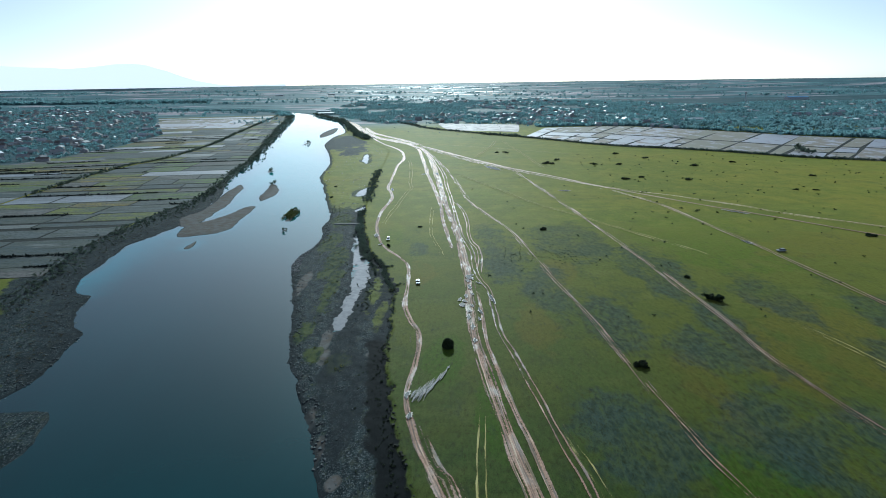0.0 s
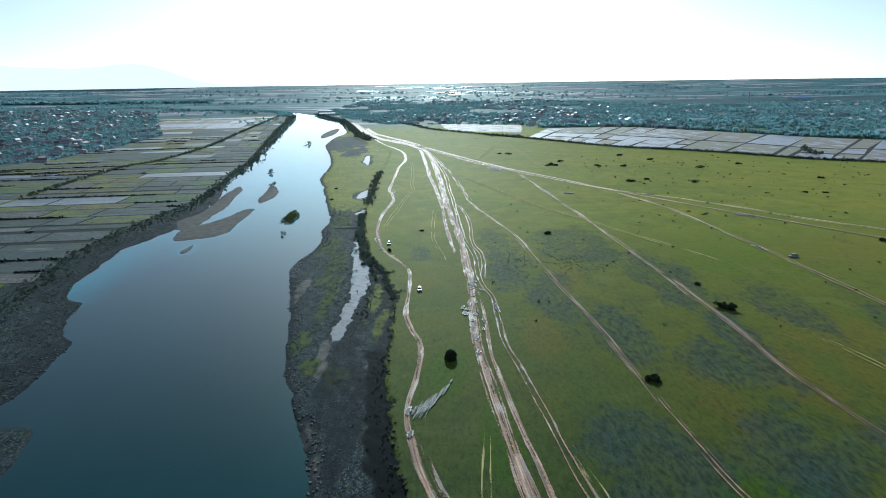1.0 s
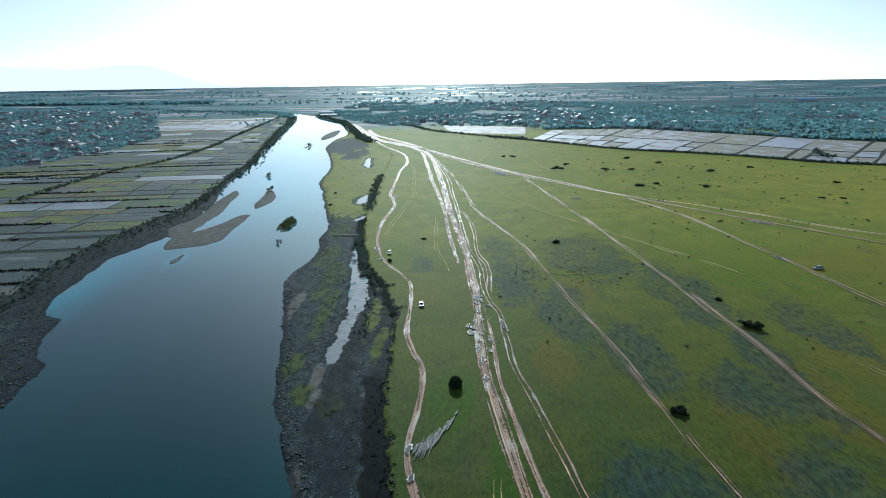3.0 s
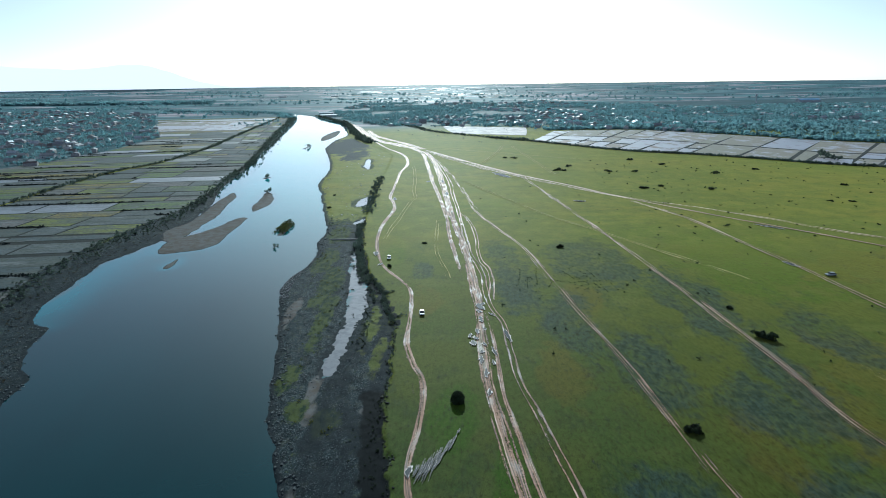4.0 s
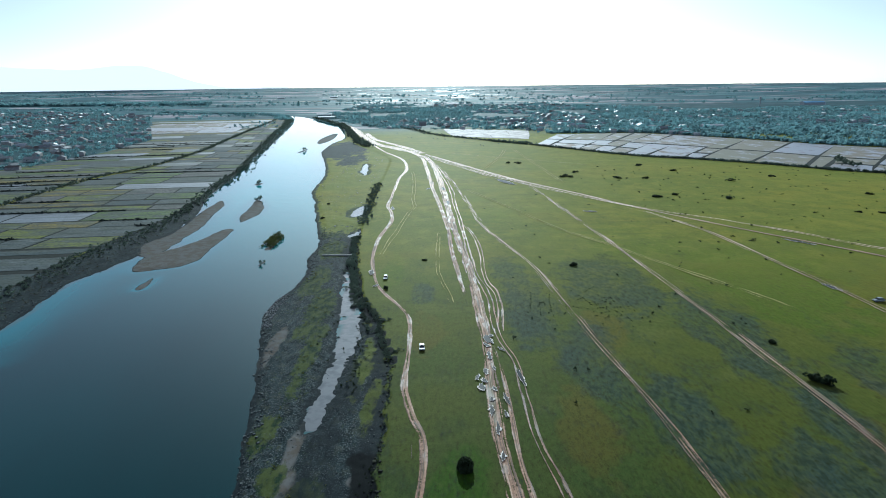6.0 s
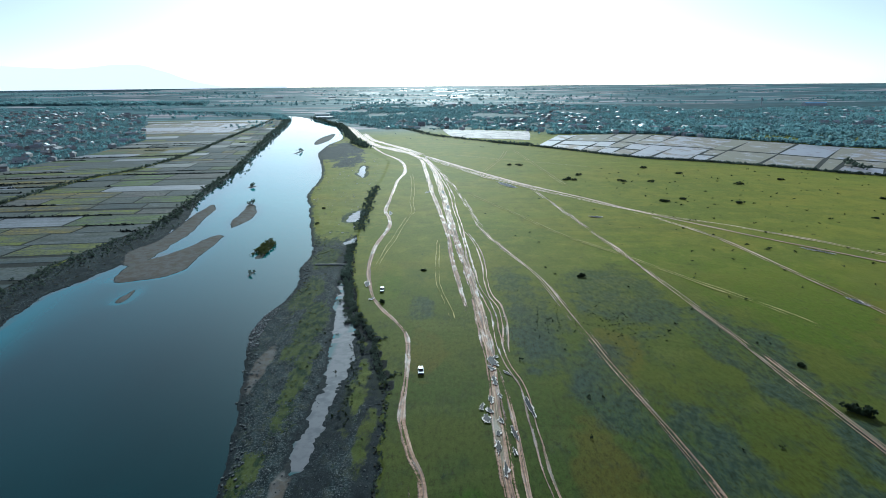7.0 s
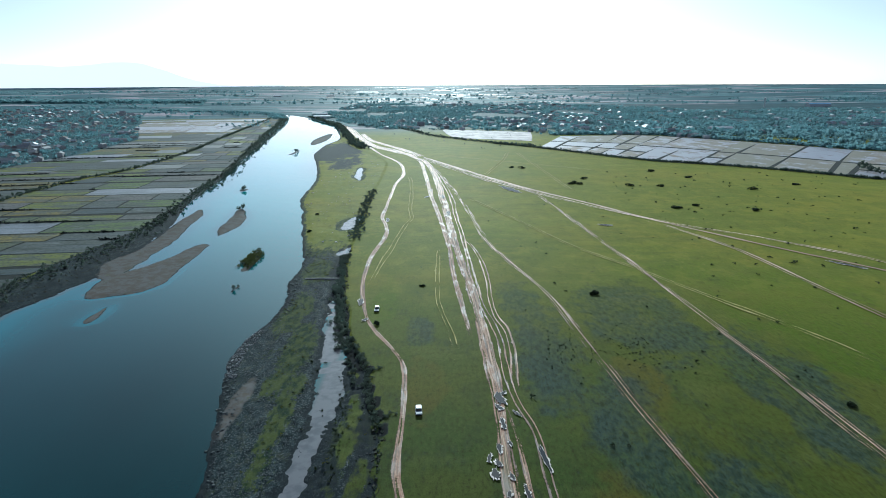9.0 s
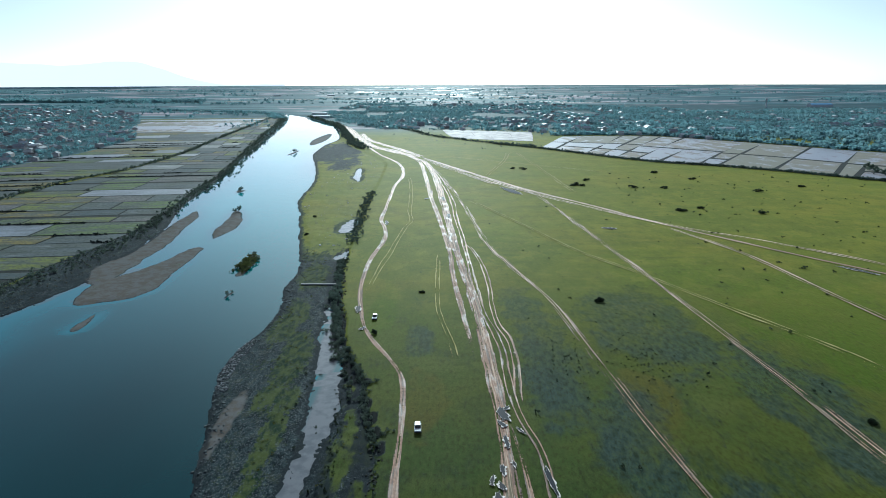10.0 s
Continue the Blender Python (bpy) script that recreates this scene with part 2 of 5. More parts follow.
M_MUDFLAT = plain("pale_wet_mud", (0.42, 0.36, 0.34), (0.20, 0.175, 0.17), 0.06, 0.7)


def lane_noise(s, across, along, detail=4, rough=0.6):
    """Noise in the track's own measure: metres across it and along it."""
    where = s.tree.nodes.new("ShaderNodeAttribute")
    where.attribute_name = "lane"
    scaled = s.tree.nodes.new("ShaderNodeVectorMath")
    scaled.operation = "MULTIPLY"
    scaled.inputs[1].default_value = (across, along, 1)
    node = s.tree.nodes.new("ShaderNodeTexNoise")
    node.inputs["Scale"].default_value, node.inputs["Detail"].default_value, node.inputs["Roughness"].default_value = 1.0, detail, rough
    s.tree.links.new(where.outputs["Vector"], scaled.inputs[0])
    s.tree.links.new(scaled.outputs[0], node.inputs["Vector"])
    return node.outputs["Fac"]


def track_material():
    s = Shade("track_mud")
    rut, strand, blot, grain = lane_noise(s, 2.2, 0.05, 3), lane_noise(s, 0.9, 0.022, 3, 0.5), lane_noise(s, 0.35, 0.10, 5, 0.65), s.noise(1.3, 6, (1, 1, 1), 0.7)
    silt_glare = s.attribute("silt_glare")
    colour = s.mix(s.step(grain, 0.35, 0.68), (0.225, 0.130, 0.086), (0.360, 0.225, 0.148))
    colour = s.mix(s.step(rut, 0.50, 0.62, 0, 0.75), colour, (0.085, 0.066, 0.056))
    colour = s.mix(s.step(strand, 0.56, 0.66, 0, 0.7), colour, (0.100, 0.096, 0.052))
    colour = s.mix(s.step(rut, 0.44, 0.34, 0, 0.7), colour, (0.58, 0.43, 0.31))
    colour = s.mix(s.step(blot, 0.54, 0.68, 0, 0.5), colour, (0.115, 0.085, 0.068))
    # far mud whitens: pale deposits plus the wet glare, both as colour
    pale = s.math("MULTIPLY", silt_glare, s.step(s.math("ADD", s.math("MULTIPLY", rut, 0.6), s.math("MULTIPLY", grain, 0.4)), 0.60, 0.44, 0.15, 0.9))
    colour = s.mix(pale, colour, (0.90, 0.69, 0.53))
    s.set(Base_Color=colour, Roughness=s.step(blot, 0.45, 0.65, 0.8, 0.55), Specular_IOR_Level=0.14)
    edge = s.math("MULTIPLY", s.math("SUBTRACT", s.math("ADD", s.math("MULTIPLY", rut, 0.35), s.math("ADD", s.math("MULTIPLY", grain, 0.3), s.math("MULTIPLY", blot, 0.35))), 0.5), 3.2)
    part_way = s.math("MULTIPLY", s.math("SUBTRACT", strand, 0.52), s.math("ADD", 2.2, s.math("MULTIPLY", silt_glare, 1.6)))
    s.set(Alpha=s.step(s.math("ADD", s.math("ADD", s.attribute("wear"), edge), part_way), 0.30, 0.66))
    return s.bump(s.math("ADD", rut, s.math("MULTIPLY", grain, 0.4)), 0.6, 0.2).mat


M_TRACK = track_material()


def rut_material():
    s = Shade("flattened_dry_grass")
    fine, mid = lane_noise(s, 1.6, 0.12, 4), lane_noise(s, 0.4, 0.05, 4)
    s.set(Base_Color=s.mix(s.step(fine, 0.35, 0.7), (0.30, 0.27, 0.080), (0.44, 0.39, 0.16)), Roughness=0.9, Specular_IOR_Level=0.15)
    edge = s.math("MULTIPLY", s.math("SUBTRACT", s.math("ADD", s.math("MULTIPLY", fine, 0.5), s.math("MULTIPLY", mid, 0.5)), 0.5), 2.4)
    s.set(Alpha=s.step(s.math("ADD", s.attribute("wear"), edge), 0.22, 0.70, 0.0, 0.85))
    return s.mat


M_RUT = rut_material()


def field_material():
    s = Shade("field_soil")
    r = s.random()
    base = s.ramp(r, [(0.0, (0.070, 0.084, 0.086)), (0.16, (0.044, 0.060, 0.064)), (0.28, (0.118, 0.134, 0.018)), (0.45, (0.108, 0.102, 0.098)),
                      (0.58, (0.082, 0.120, 0.030)), (0.66, (0.150, 0.122, 0.030)), (0.80, (0.066, 0.074, 0.076)), (0.94, (0.14, 0.155, 0.16))], True)
    mottled = s.mix(s.step(s.noise(0.07, 6, (0.4, 1, 1), 0.7), 0.43, 0.58, 0, 0.85), base, (0.062, 0.072, 0.060))
    mottled = s.mix(s.step(s.noise(0.9, 4, (0.5, 1, 1)), 0.46, 0.66, 0, 0.75), mottled, (0.026, 0.033, 0.028))
    mottled = s.mix(s.step(s.noise(0.13, 5, (0.3, 1, 1), 0.65), 0.58, 0.66, 0, 0.5), mottled, (0.14, 0.15, 0.155))
    furrow = s.noise(0.35, 5, (0.12, 1, 1), 0.7)
    mottled = s.mix(s.step(furrow, 0.50, 0.64, 0, 0.6), mottled, (0.022, 0.028, 0.026))
    wet = s.ramp(r, [(0.0, (0.85,) * 3), (0.87, (0.7,) * 3), (0.96, (0.4,) * 3)], True)
    s.set(Specular_IOR_Level=s.ramp(r, [(0.0, (0.12,) * 3), (0.88, (0.35,) * 3)], True))
    s.set(Base_Color=mottled, Roughness=wet)
    return s.bump(s.noise(1.5, 4), 0.5, 0.1).mat


M_FIELD = field_material()
M_BUND = plain("ditch_weeds", (0.006, 0.009, 0.008), (0.013, 0.017, 0.013), 0.5, 0.9, 0, 0.3)


def leaf_material(name, dark, light, through_light=0.5):
    s = Shade(name)
    colour = s.mix(s.island(), dark, light)
    colour = s.mix(s.step(s.noise(0.3, 3), 0.4, 0.65, 0, 0.4), colour, tuple(c * 0.6 for c in dark))
    colour = s.mix(s.step(s.noise(0.011, 3), 0.45, 0.6, 0, 0.6), colour, tuple(min(1, c * 1.7) for c in dark))
    s.set(Base_Color=colour, Roughness=0.75, Specular_IOR_Level=0.12)
    lit = s.tree.nodes.new("ShaderNodeBsdfTranslucent")
    s.tree.links.new(colour, lit.inputs["Color"])
    both = s.tree.nodes.new("ShaderNodeMixShader")
    both.inputs[0].default_value = through_light
    s.tree.links.new(s.bsdf.outputs[0], both.inputs[1])
    s.tree.links.new(lit.outputs[0], both.inputs[2])
    s.tree.links.new(both.outputs[0], s.tree.nodes["Material Output"].inputs["Surface"])
    return s.mat


M_LEAF = leaf_material("shrub_leaves", (0.020, 0.030, 0.016), (0.042, 0.056, 0.026), 0.25)
M_LEAF_BANK = leaf_material("bank_scrub_leaves", (0.060, 0.082, 0.066), (0.115, 0.140, 0.105), 0.5)
# distant trees: aerial haze is mixed into the leaf colour
M_LEAF_HAZE = leaf_material("hazed_wood_leaves", (0.145, 0.250, 0.262), (0.250, 0.380, 0.395), 0.55)
M_BARK = plain("bark", (0.10, 0.085, 0.07), (0.06, 0.05, 0.042), 6, 0.9, 0, 0.03)
M_STONE = plain("river_stone", (0.082, 0.094, 0.094), (0.030, 0.037, 0.038), 0.8, 0.75, 0, 0.05)
M_SILT = plain("dried_silt", (0.80, 0.75, 0.69), (0.50, 0.44, 0.39), 1.6, 0.75)
M_CONCRETE = plain("concrete", (0.40, 0.39, 0.36), (0.28, 0.27, 0.25), 3, 0.8)
M_PLASTER = plain("plaster", (0.50, 0.51, 0.50), (0.34, 0.35, 0.35), 0.7, 0.85)
M_PLASTER_GREY = plain("grey_plaster", (0.36, 0.35, 0.33), (0.24, 0.23, 0.22), 0.7, 0.85)
M_TIN = plain("tin_roof", (0.40, 0.43, 0.45), (0.22, 0.25, 0.27), 0.9, 0.55, 0.2)
M_TILE = plain("tile_roof", (0.125, 0.105, 0.095), (0.085, 0.080, 0.078), 0.9, 0.8)
M_SLATE = plain("slate_roof", (0.20, 0.21, 0.22), (0.13, 0.14, 0.15), 0.9, 0.6)
M_BLUE = plain("blue_roof_sheet", (0.06, 0.24, 0.42), (0.05, 0.19, 0.34), 0.5, 0.45)
M_WINDOW = plain("dark_window", (0.03, 0.035, 0.04), None, 2, 0.15)
M_PAINT = plain("white_car_paint", (0.27, 0.29, 0.32), (0.21, 0.23, 0.26), 3, 0.45)
M_PAINT_GREY = plain("silver_car_paint", (0.42, 0.44, 0.46), (0.35, 0.37, 0.39), 3, 0.3, 0.4)
M_GLASS = plain("car_glass", (0.015, 0.02, 0.024), None, 3, 0.06)
M_RUBBER = plain("tyre_rubber", (0.02, 0.02, 0.02), None, 8, 0.85)
M_RIM = plain("wheel_rim", (0.45, 0.45, 0.46), None, 8, 0.35, 0.8)
M_LAMP = plain("lamp_lens", (0.6, 0.6, 0.58), None, 8, 0.1)
M_TAIL = plain("tail_lens", (0.35, 0.02, 0.02), None, 8, 0.2)


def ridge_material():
    s = Shade("far_ridge_glow")
    # an added glow stands in for the haze that whitens the mountains
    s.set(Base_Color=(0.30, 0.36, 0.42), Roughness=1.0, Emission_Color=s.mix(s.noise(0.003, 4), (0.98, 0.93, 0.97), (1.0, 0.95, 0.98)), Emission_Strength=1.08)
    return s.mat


M_RIDGE_GLOW = ridge_material()


# ---- plan ----
def spline(points, step=4.0, closed=False, most=400):
    """Points evenly along a smooth curve through the given ones."""
    p = np.array(points, float)
    p = np.vstack([p[-1:], p, p[:2]]) if closed else np.vstack([2 * p[0] - p[1], p, 2 * p[-1] - p[-2]])
    out = []
    for a, b, c, d in zip(p[:-3], p[1:-2], p[2:-1], p[3:]):
        n = min(most, max(2, int(np.linalg.norm(c - b) / step)))
        u = np.linspace(0, 1, n, endpoint=False)[:, None]
        out.append(0.5 * (2 * b + (c - a) * u + (2 * a - 5 * b + 4 * c - d) * u**2 + (3 * b - a - 3 * c + d) * u**3))
    return np.vstack(out + ([] if closed else [p[-2:-1]]))


def away(x, y, line, closed=False):
    """Unsigned distance to a line of points, and the sign of the side (left of its run positive)."""
    ends = np.vstack([line[1:], line[:1]]) if closed else line[1:]
    x, y = x.astype(np.float32), y.astype(np.float32)
    best, side = np.full(x.shape, 1e18, np.float32), np.zeros(x.shape, np.float32)
    for (ax, ay), (bx, by) in zip(line.tolist(), ends.tolist()):
        dx, dy = bx - ax, by - ay
        px, py = x - ax, y - ay
        u = np.clip((px * dx + py * dy) / (dx * dx + dy * dy + 1e-9), 0, 1)
        d = (px - u * dx) ** 2 + (py - u * dy) ** 2
        nearer = d < best - 1e-4
        best[nearer] = d[nearer]
        side[nearer] = np.sign(dx * py - dy * px)[nearer]
    return np.sqrt(best), side


def inside(x, y, ring):
    hit = np.zeros(x.shape, bool)
    for (ax, ay), (bx, by) in zip(ring, np.vstack([ring[1:], ring[:1]])):
        if ay != by:
            hit ^= ((ay > y) != (by > y)) & (x < (bx - ax) * (y - ay) / (by - ay) + ax)
    return hit


def within(x, y, ring, reach=60.0):
    """Signed distance to a closed ring, positive inside; only looked at near it."""
    out = np.full(x.shape, -reach)
    lo, hi = ring.min(0) - reach, ring.max(0) + reach
    m = (x > lo[0]) & (x < hi[0]) & (y > lo[1]) & (y < hi[1])
    if m.any():
        d, _ = away(x[m], y[m], ring, True)
        out[m] = np.clip(np.where(inside(x[m], y[m], ring), d, -d), -reach, 1e9)
    return out


def waver(x, y, size, seed=0):
    """Smooth value noise, about -1 to 1, with the given size of bumps in metres."""
    total, amp = np.zeros(np.shape(x)), 1.0
    for octave in range(3):
        rng = np.random.default_rng(seed * 7 + octave)
        table = rng.uniform(-1, 1, (256, 256))
        u, v = np.asarray(x) / size * 2**octave, np.asarray(y) / size * 2**octave
        i, j = np.floor(u).astype(int), np.floor(v).astype(int)
        fu, fv = u - i, v - j
        fu, fv = fu * fu * (3 - 2 * fu), fv * fv * (3 - 2 * fv)
        g = lambda a, b: table[a % 256, b % 256]
        total = total + amp * ((g(i, j) * (1 - fu) + g(i + 1, j) * fu) * (1 - fv) + (g(i, j + 1) * (1 - fu) + g(i + 1, j + 1) * fu) * fv)
        amp *= 0.5
    return total / 1.4


def smooth(v, a, b):
    u = np.clip((v - a) / (b - a), 0, 1)
    return u * u * (3 - 2 * u)


WATER = -1.2
RIGHT_BANK = spline([(40, -4600), (34, -2000), (25, -600), (17, -200), (9, -60), (2, 0), (-6, 35), (-14, 72), (-24.5, 108.5), (-29.2, 125.4), (-36.6, 146.6), (-45.4, 170.6), (-51.3, 192.3), (-55.3, 213.3),
                     (-62, 243), (-67.5, 264), (-71, 281), (-71, 296), (-68, 311), (-67, 331), (-71.7, 359.5), (-72, 385), (-79, 418), (-90, 463), (-101, 512), (-114, 565),
                     (-118, 631), (-132, 713), (-150, 790), (-165, 860), (-172, 971), (-172, 1085), (-232, 1376), (-277, 1467), (-360, 1655), (-520, 1850), (-900, 2040)], 6, most=6)
LEFT_BANK = spline([(-90, -4600), (-100, -2000), (-110, -600), (-128, -200), (-133, -60), (-135, 0), (-134, 55), (-130, 108), (-122, 150), (-119.5, 167), (-123, 185), (-125, 199), (-133, 206), (-140, 222), (-144, 239),
                    (-153, 243), (-163, 267), (-165, 290), (-170, 320), (-165, 345), (-162, 368), (-166, 395), (-166, 425), (-172, 471), (-188, 531), (-198, 590), (-208, 657),
                    (-226, 750), (-248, 880), (-282, 1074), (-325, 1345), (-372, 1560), (-450, 1805), (-600, 1960), (-900, 2090)], 6, most=6)
RIVER = np.vstack([RIGHT_BANK, LEFT_BANK[::-1]])
SCARP = spline([(70, -4600), (52, -2000), (45, -600), (34, -200), (24, -60), (17, 0), (10, 40), (3, 75), (-4.1, 106.6), (-7.6, 123), (-11.2, 144), (-14.1, 163.6), (-15.8, 184), (-16.9, 209), (-18.3, 234), (-23.5, 258),
                (-25.5, 271), (-31, 285), (-36, 300), (-40, 325), (-45, 350), (-50.5, 390), (-54, 432), (-55, 480), (-58, 530), (-61, 600), (-63, 680), (-68, 762),
                (-90, 840), (-122, 915), (-165, 1060), (-218, 1340), (-262, 1460), (-345, 1660), (-500, 1870), (-900, 2065)], 6, most=6)
ISLANDS = [spline(p, 3, True) for p in (
    [(-160, 366), (-170, 390), (-166, 414), (-167, 430), (-171, 471), (-174, 521), (-164, 500), (-160, 471), (-154, 437), (-153, 409), (-152, 394), (-152, 366)],
    [(-151, 339), (-157, 364), (-146, 387), (-141, 404), (-138, 424), (-132, 426), (-130, 409), (-128.5, 376), (-127, 357), (-133, 345), (-140.5, 341)],
    [(-136, 312), (-137, 322), (-136.5, 333), (-133.6, 322), (-133.5, 313)],
    [(-134, 443), (-141, 467), (-142, 486), (-147, 524), (-136, 503), (-130, 478), (-131, 458)],
    [(-98, 376), (-102, 396), (-102.5, 408), (-100.5, 412), (-97, 404), (-95, 385)],
    [(-94, 346), (-94, 353), (-91.5, 356), (-91.5, 349)],
    [(-171, 594), (-171, 603), (-166, 606), (-166, 596)],
    [(-193, 966), (-205, 1050), (-203, 1150), (-195, 1150), (-184, 1049), (-186, 981)],
    [(-194.5, 850), (-193.5, 895), (-190.5, 896), (-191, 852)],
    [(-125, 141), (-112, 145), (-104.5, 145), (-101, 139), (-98.5, 130), (-99, 122), (-105, 112), (-125, 108)])]
POOLS = [spline(p, 2, True) for p in (
    [(-48.4, 335), (-46, 311), (-42.5, 288), (-40.5, 270), (-38, 252), (-37.5, 236), (-38.2, 214), (-37, 199), (-34.2, 205), (-33.4, 222), (-33, 238), (-32.3, 257),
     (-33.2, 270), (-35.8, 288), (-39.6, 306), (-44.5, 325)],
    [(-67, 462), (-66, 480), (-62, 494), (-59.5, 496), (-57.5, 472), (-60, 460)],
    [(-58, 405), (-56, 416), (-53.5, 418), (-53, 404)],
    [(-88, 672), (-92, 722), (-89.5, 728), (-81, 652)])]


def soft_spots(x, y, spots, rough=0.0):
    """How far inside any of some soft ellipses (x, y, half-width, half-length) a point lies, 0 to 1."""
    best = np.zeros(np.shape(x))
    for cx, cy, a, b in spots:
        best = np.maximum(best, 1 - smooth(np.hypot((x - cx) / a, (y - cy) / b) + rough, 0.5, 1.1))
    return best


class Land:
    """The height of the ground and what covers it, at arrays of places."""

    def __init__(self, x, y):
        x, y = np.asarray(x, float), np.asarray(y, float)
        r = np.hypot(x, y - 50)
        rough = 0.30 * waver(x, y, 13, 77) + 0.16 * waver(x, y, 4, 78)
        shape = waver(x, y, 9, 3) * 1.1 + waver(x, y, 2.5, 5) * 0.4
        close = np.clip(1.6 - r / 900, 0.1, 1)
        d, _ = away(x, y, RIVER, True)
        wet = inside(x, y, RIVER)
        shore = np.where(wet, -d, d) + shape * close
        s_d, s_side = away(x, y, SCARP)
        right = s_side < 0                              # the pasture's side of its bank
        ragged = np.where(right, s_d, -s_d) + waver(x, y, 6, 8) * 1.6 * close
        mid_x = np.interp(y, LEFT_BANK[:, 1], LEFT_BANK[:, 0]) + 8
        west = (x < mid_x) & ~wet
        bed = np.maximum(WATER - 0.06 + shore * 0.22, -3.2)
        low = np.minimum(WATER + 0.10 + shore * 0.10, -0.55) + waver(x, y, 14, 11) * 0.22 + waver(x, y, 3, 12) * 0.12
        plain_z = waver(x, y, 45, 21) * 0.16 * close
        bar_z = np.where(shore > 0, np.maximum(low, WATER + 0.05), bed)
        east_z = bar_z + (plain_z - bar_z) * smooth(ragged, -1.8, 0.5)
        west_z = np.where(shore > 0, np.minimum(WATER + 0.08 + shore * 0.055, -0.05) + waver(x, y, 5, 13) * 0.12 * (shore < 25), bed)
        z = np.where(west, west_z, np.where(wet, bed, east_z))
        isle = np.full(x.shape, -60.0)
        for ring in ISLANDS:
            isle = np.maximum(isle, within(x, y, ring))
        isle = isle + shape * 0.9 * close
        z = np.maximum(z, np.where(isle > -6, WATER - 0.02 + np.minimum(isle * 0.09, 0.4), -9))
        pool = np.full(x.shape, -60.0)
        for ring in POOLS:
            pool = np.maximum(pool, within(x, y, ring))
        pool = pool + shape * 1.0 + 1.1 * waver(x, y, 1.6, 79)
        z = np.where((pool > -4) & ~right, np.minimum(z, WATER - 0.05 - pool * 0.12), z)
        rise = np.clip((r - 2400) / 2450, 0, 1)
        z = z + 54 * rise**1.8
        self.z, self.pool, self.isle, self.shore, self.scarp = z, pool, isle, shore, ragged
        # cover
        bar = (1 - smooth(ragged, -2.2, 0.6)) * (1 - west) * smooth(1500 - y, 0, 200)
        stony = 0.85 * soft_spots(x, y, [(-140, 890, 45, 160), (-112, 760, 18, 60)], rough)
        bar *= 1 - 0.9 * smooth(y, 385, 440) * (1 - stony) * smooth(shore, 1, 4.5)
        bar *= 1 - 0.62 * soft_spots(x, y, [(-27, 240, 4.5, 30), (-30.5, 276, 3.2, 16), (-22, 214, 3.0, 22)], rough)
        bar = np.maximum(bar, smooth(pool + 3 * waver(x, y, 8, 46), np.where(y > 390, -4, -7), -1.5) * ~right)
        bar = np.maximum(bar, west * (1 - smooth(shore, 24, 32)))
        bar = np.maximum(bar, isle > -3)
        damp = np.maximum(1 - smooth(np.abs(shore), 0, 3.5), (1 - smooth(np.abs(pool), 0, 4)) * (y < 390))
        damp = np.maximum(damp, np.where(~right & ~west, 1 - smooth(-ragged, 5, 11), 0) * (y < 430) * 0.75)
        damp = np.maximum(damp, 0.7 * soft_spots(x, y, [(-32, 215, 9, 40), (-30, 165, 9, 30), (-24, 140, 6, 40)], rough))
        damp = np.maximum(damp, 0.55 * west * (1 - smooth(shore, 10, 22)))
        damp *= 1 - 0.8 * (isle > 1.5)
        pale = soft_spots(x, y, [(-59.5, 250, 3, 20), (-33, 138, 1.8, 10), (-28, 124, 1.6, 9), (-22.5, 113, 2.5, 4), (-21, 178, 2.5, 2.5), (-64, 222, 5, 14), (-53, 185, 3, 16), (-38, 191, 2.5, 13), (-36, 176, 2, 8)], rough)
        pale = np.maximum(pale, 0.8 * (isle > 0.5) * (y > 200))
        weeds = soft_spots(x, y, [(-60, 325, 7, 30), (-51, 285, 6, 35), (-46, 245, 4, 35), (-63, 372, 9, 22), (-70, 430, 14, 40), (-78, 500, 20, 50), (-88, 590, 22, 70), (-92, 680, 22, 60),
                                  (-27, 238, 5, 22), (-31, 172, 5, 9), (-47, 196, 4, 12), (-21, 250, 4, 20), (-40, 178, 4, 8), (-99, 394, 3.5, 18)], rough)
        weeds = np.maximum(weeds, 0.95 * smooth(y, 375, 430) * smooth(900 - y, 0, 300) * ~west * (isle < -3)) * (1 - 0.45 * stony)
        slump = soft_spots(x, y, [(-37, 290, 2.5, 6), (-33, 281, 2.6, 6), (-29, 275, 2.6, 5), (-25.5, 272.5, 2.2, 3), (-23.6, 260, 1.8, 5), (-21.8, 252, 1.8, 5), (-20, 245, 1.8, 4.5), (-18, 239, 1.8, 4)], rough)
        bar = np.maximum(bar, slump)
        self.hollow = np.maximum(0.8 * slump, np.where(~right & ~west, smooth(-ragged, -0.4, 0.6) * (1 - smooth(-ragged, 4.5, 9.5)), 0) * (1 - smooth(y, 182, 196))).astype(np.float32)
        self.zone = np.stack([bar, damp, pale, weeds], -1).astype(np.float32)
        sedge = soft_spots(x, y, [(30, 285, 16, 50), (44, 240, 12, 40), (68, 318, 26, 45), (95, 262, 16, 50), (98, 195, 10, 40), (50, 130, 16, 25), (84, 128, 20, 30), (84, 178, 14, 25),
                                  (25, 340, 12, 25), (-12, 300, 6, 16), (62, 200, 12, 30), (110, 110, 14, 40), (142, 158, 16, 35), (128, 225, 14, 30), (165, 200, 18, 30)], rough)
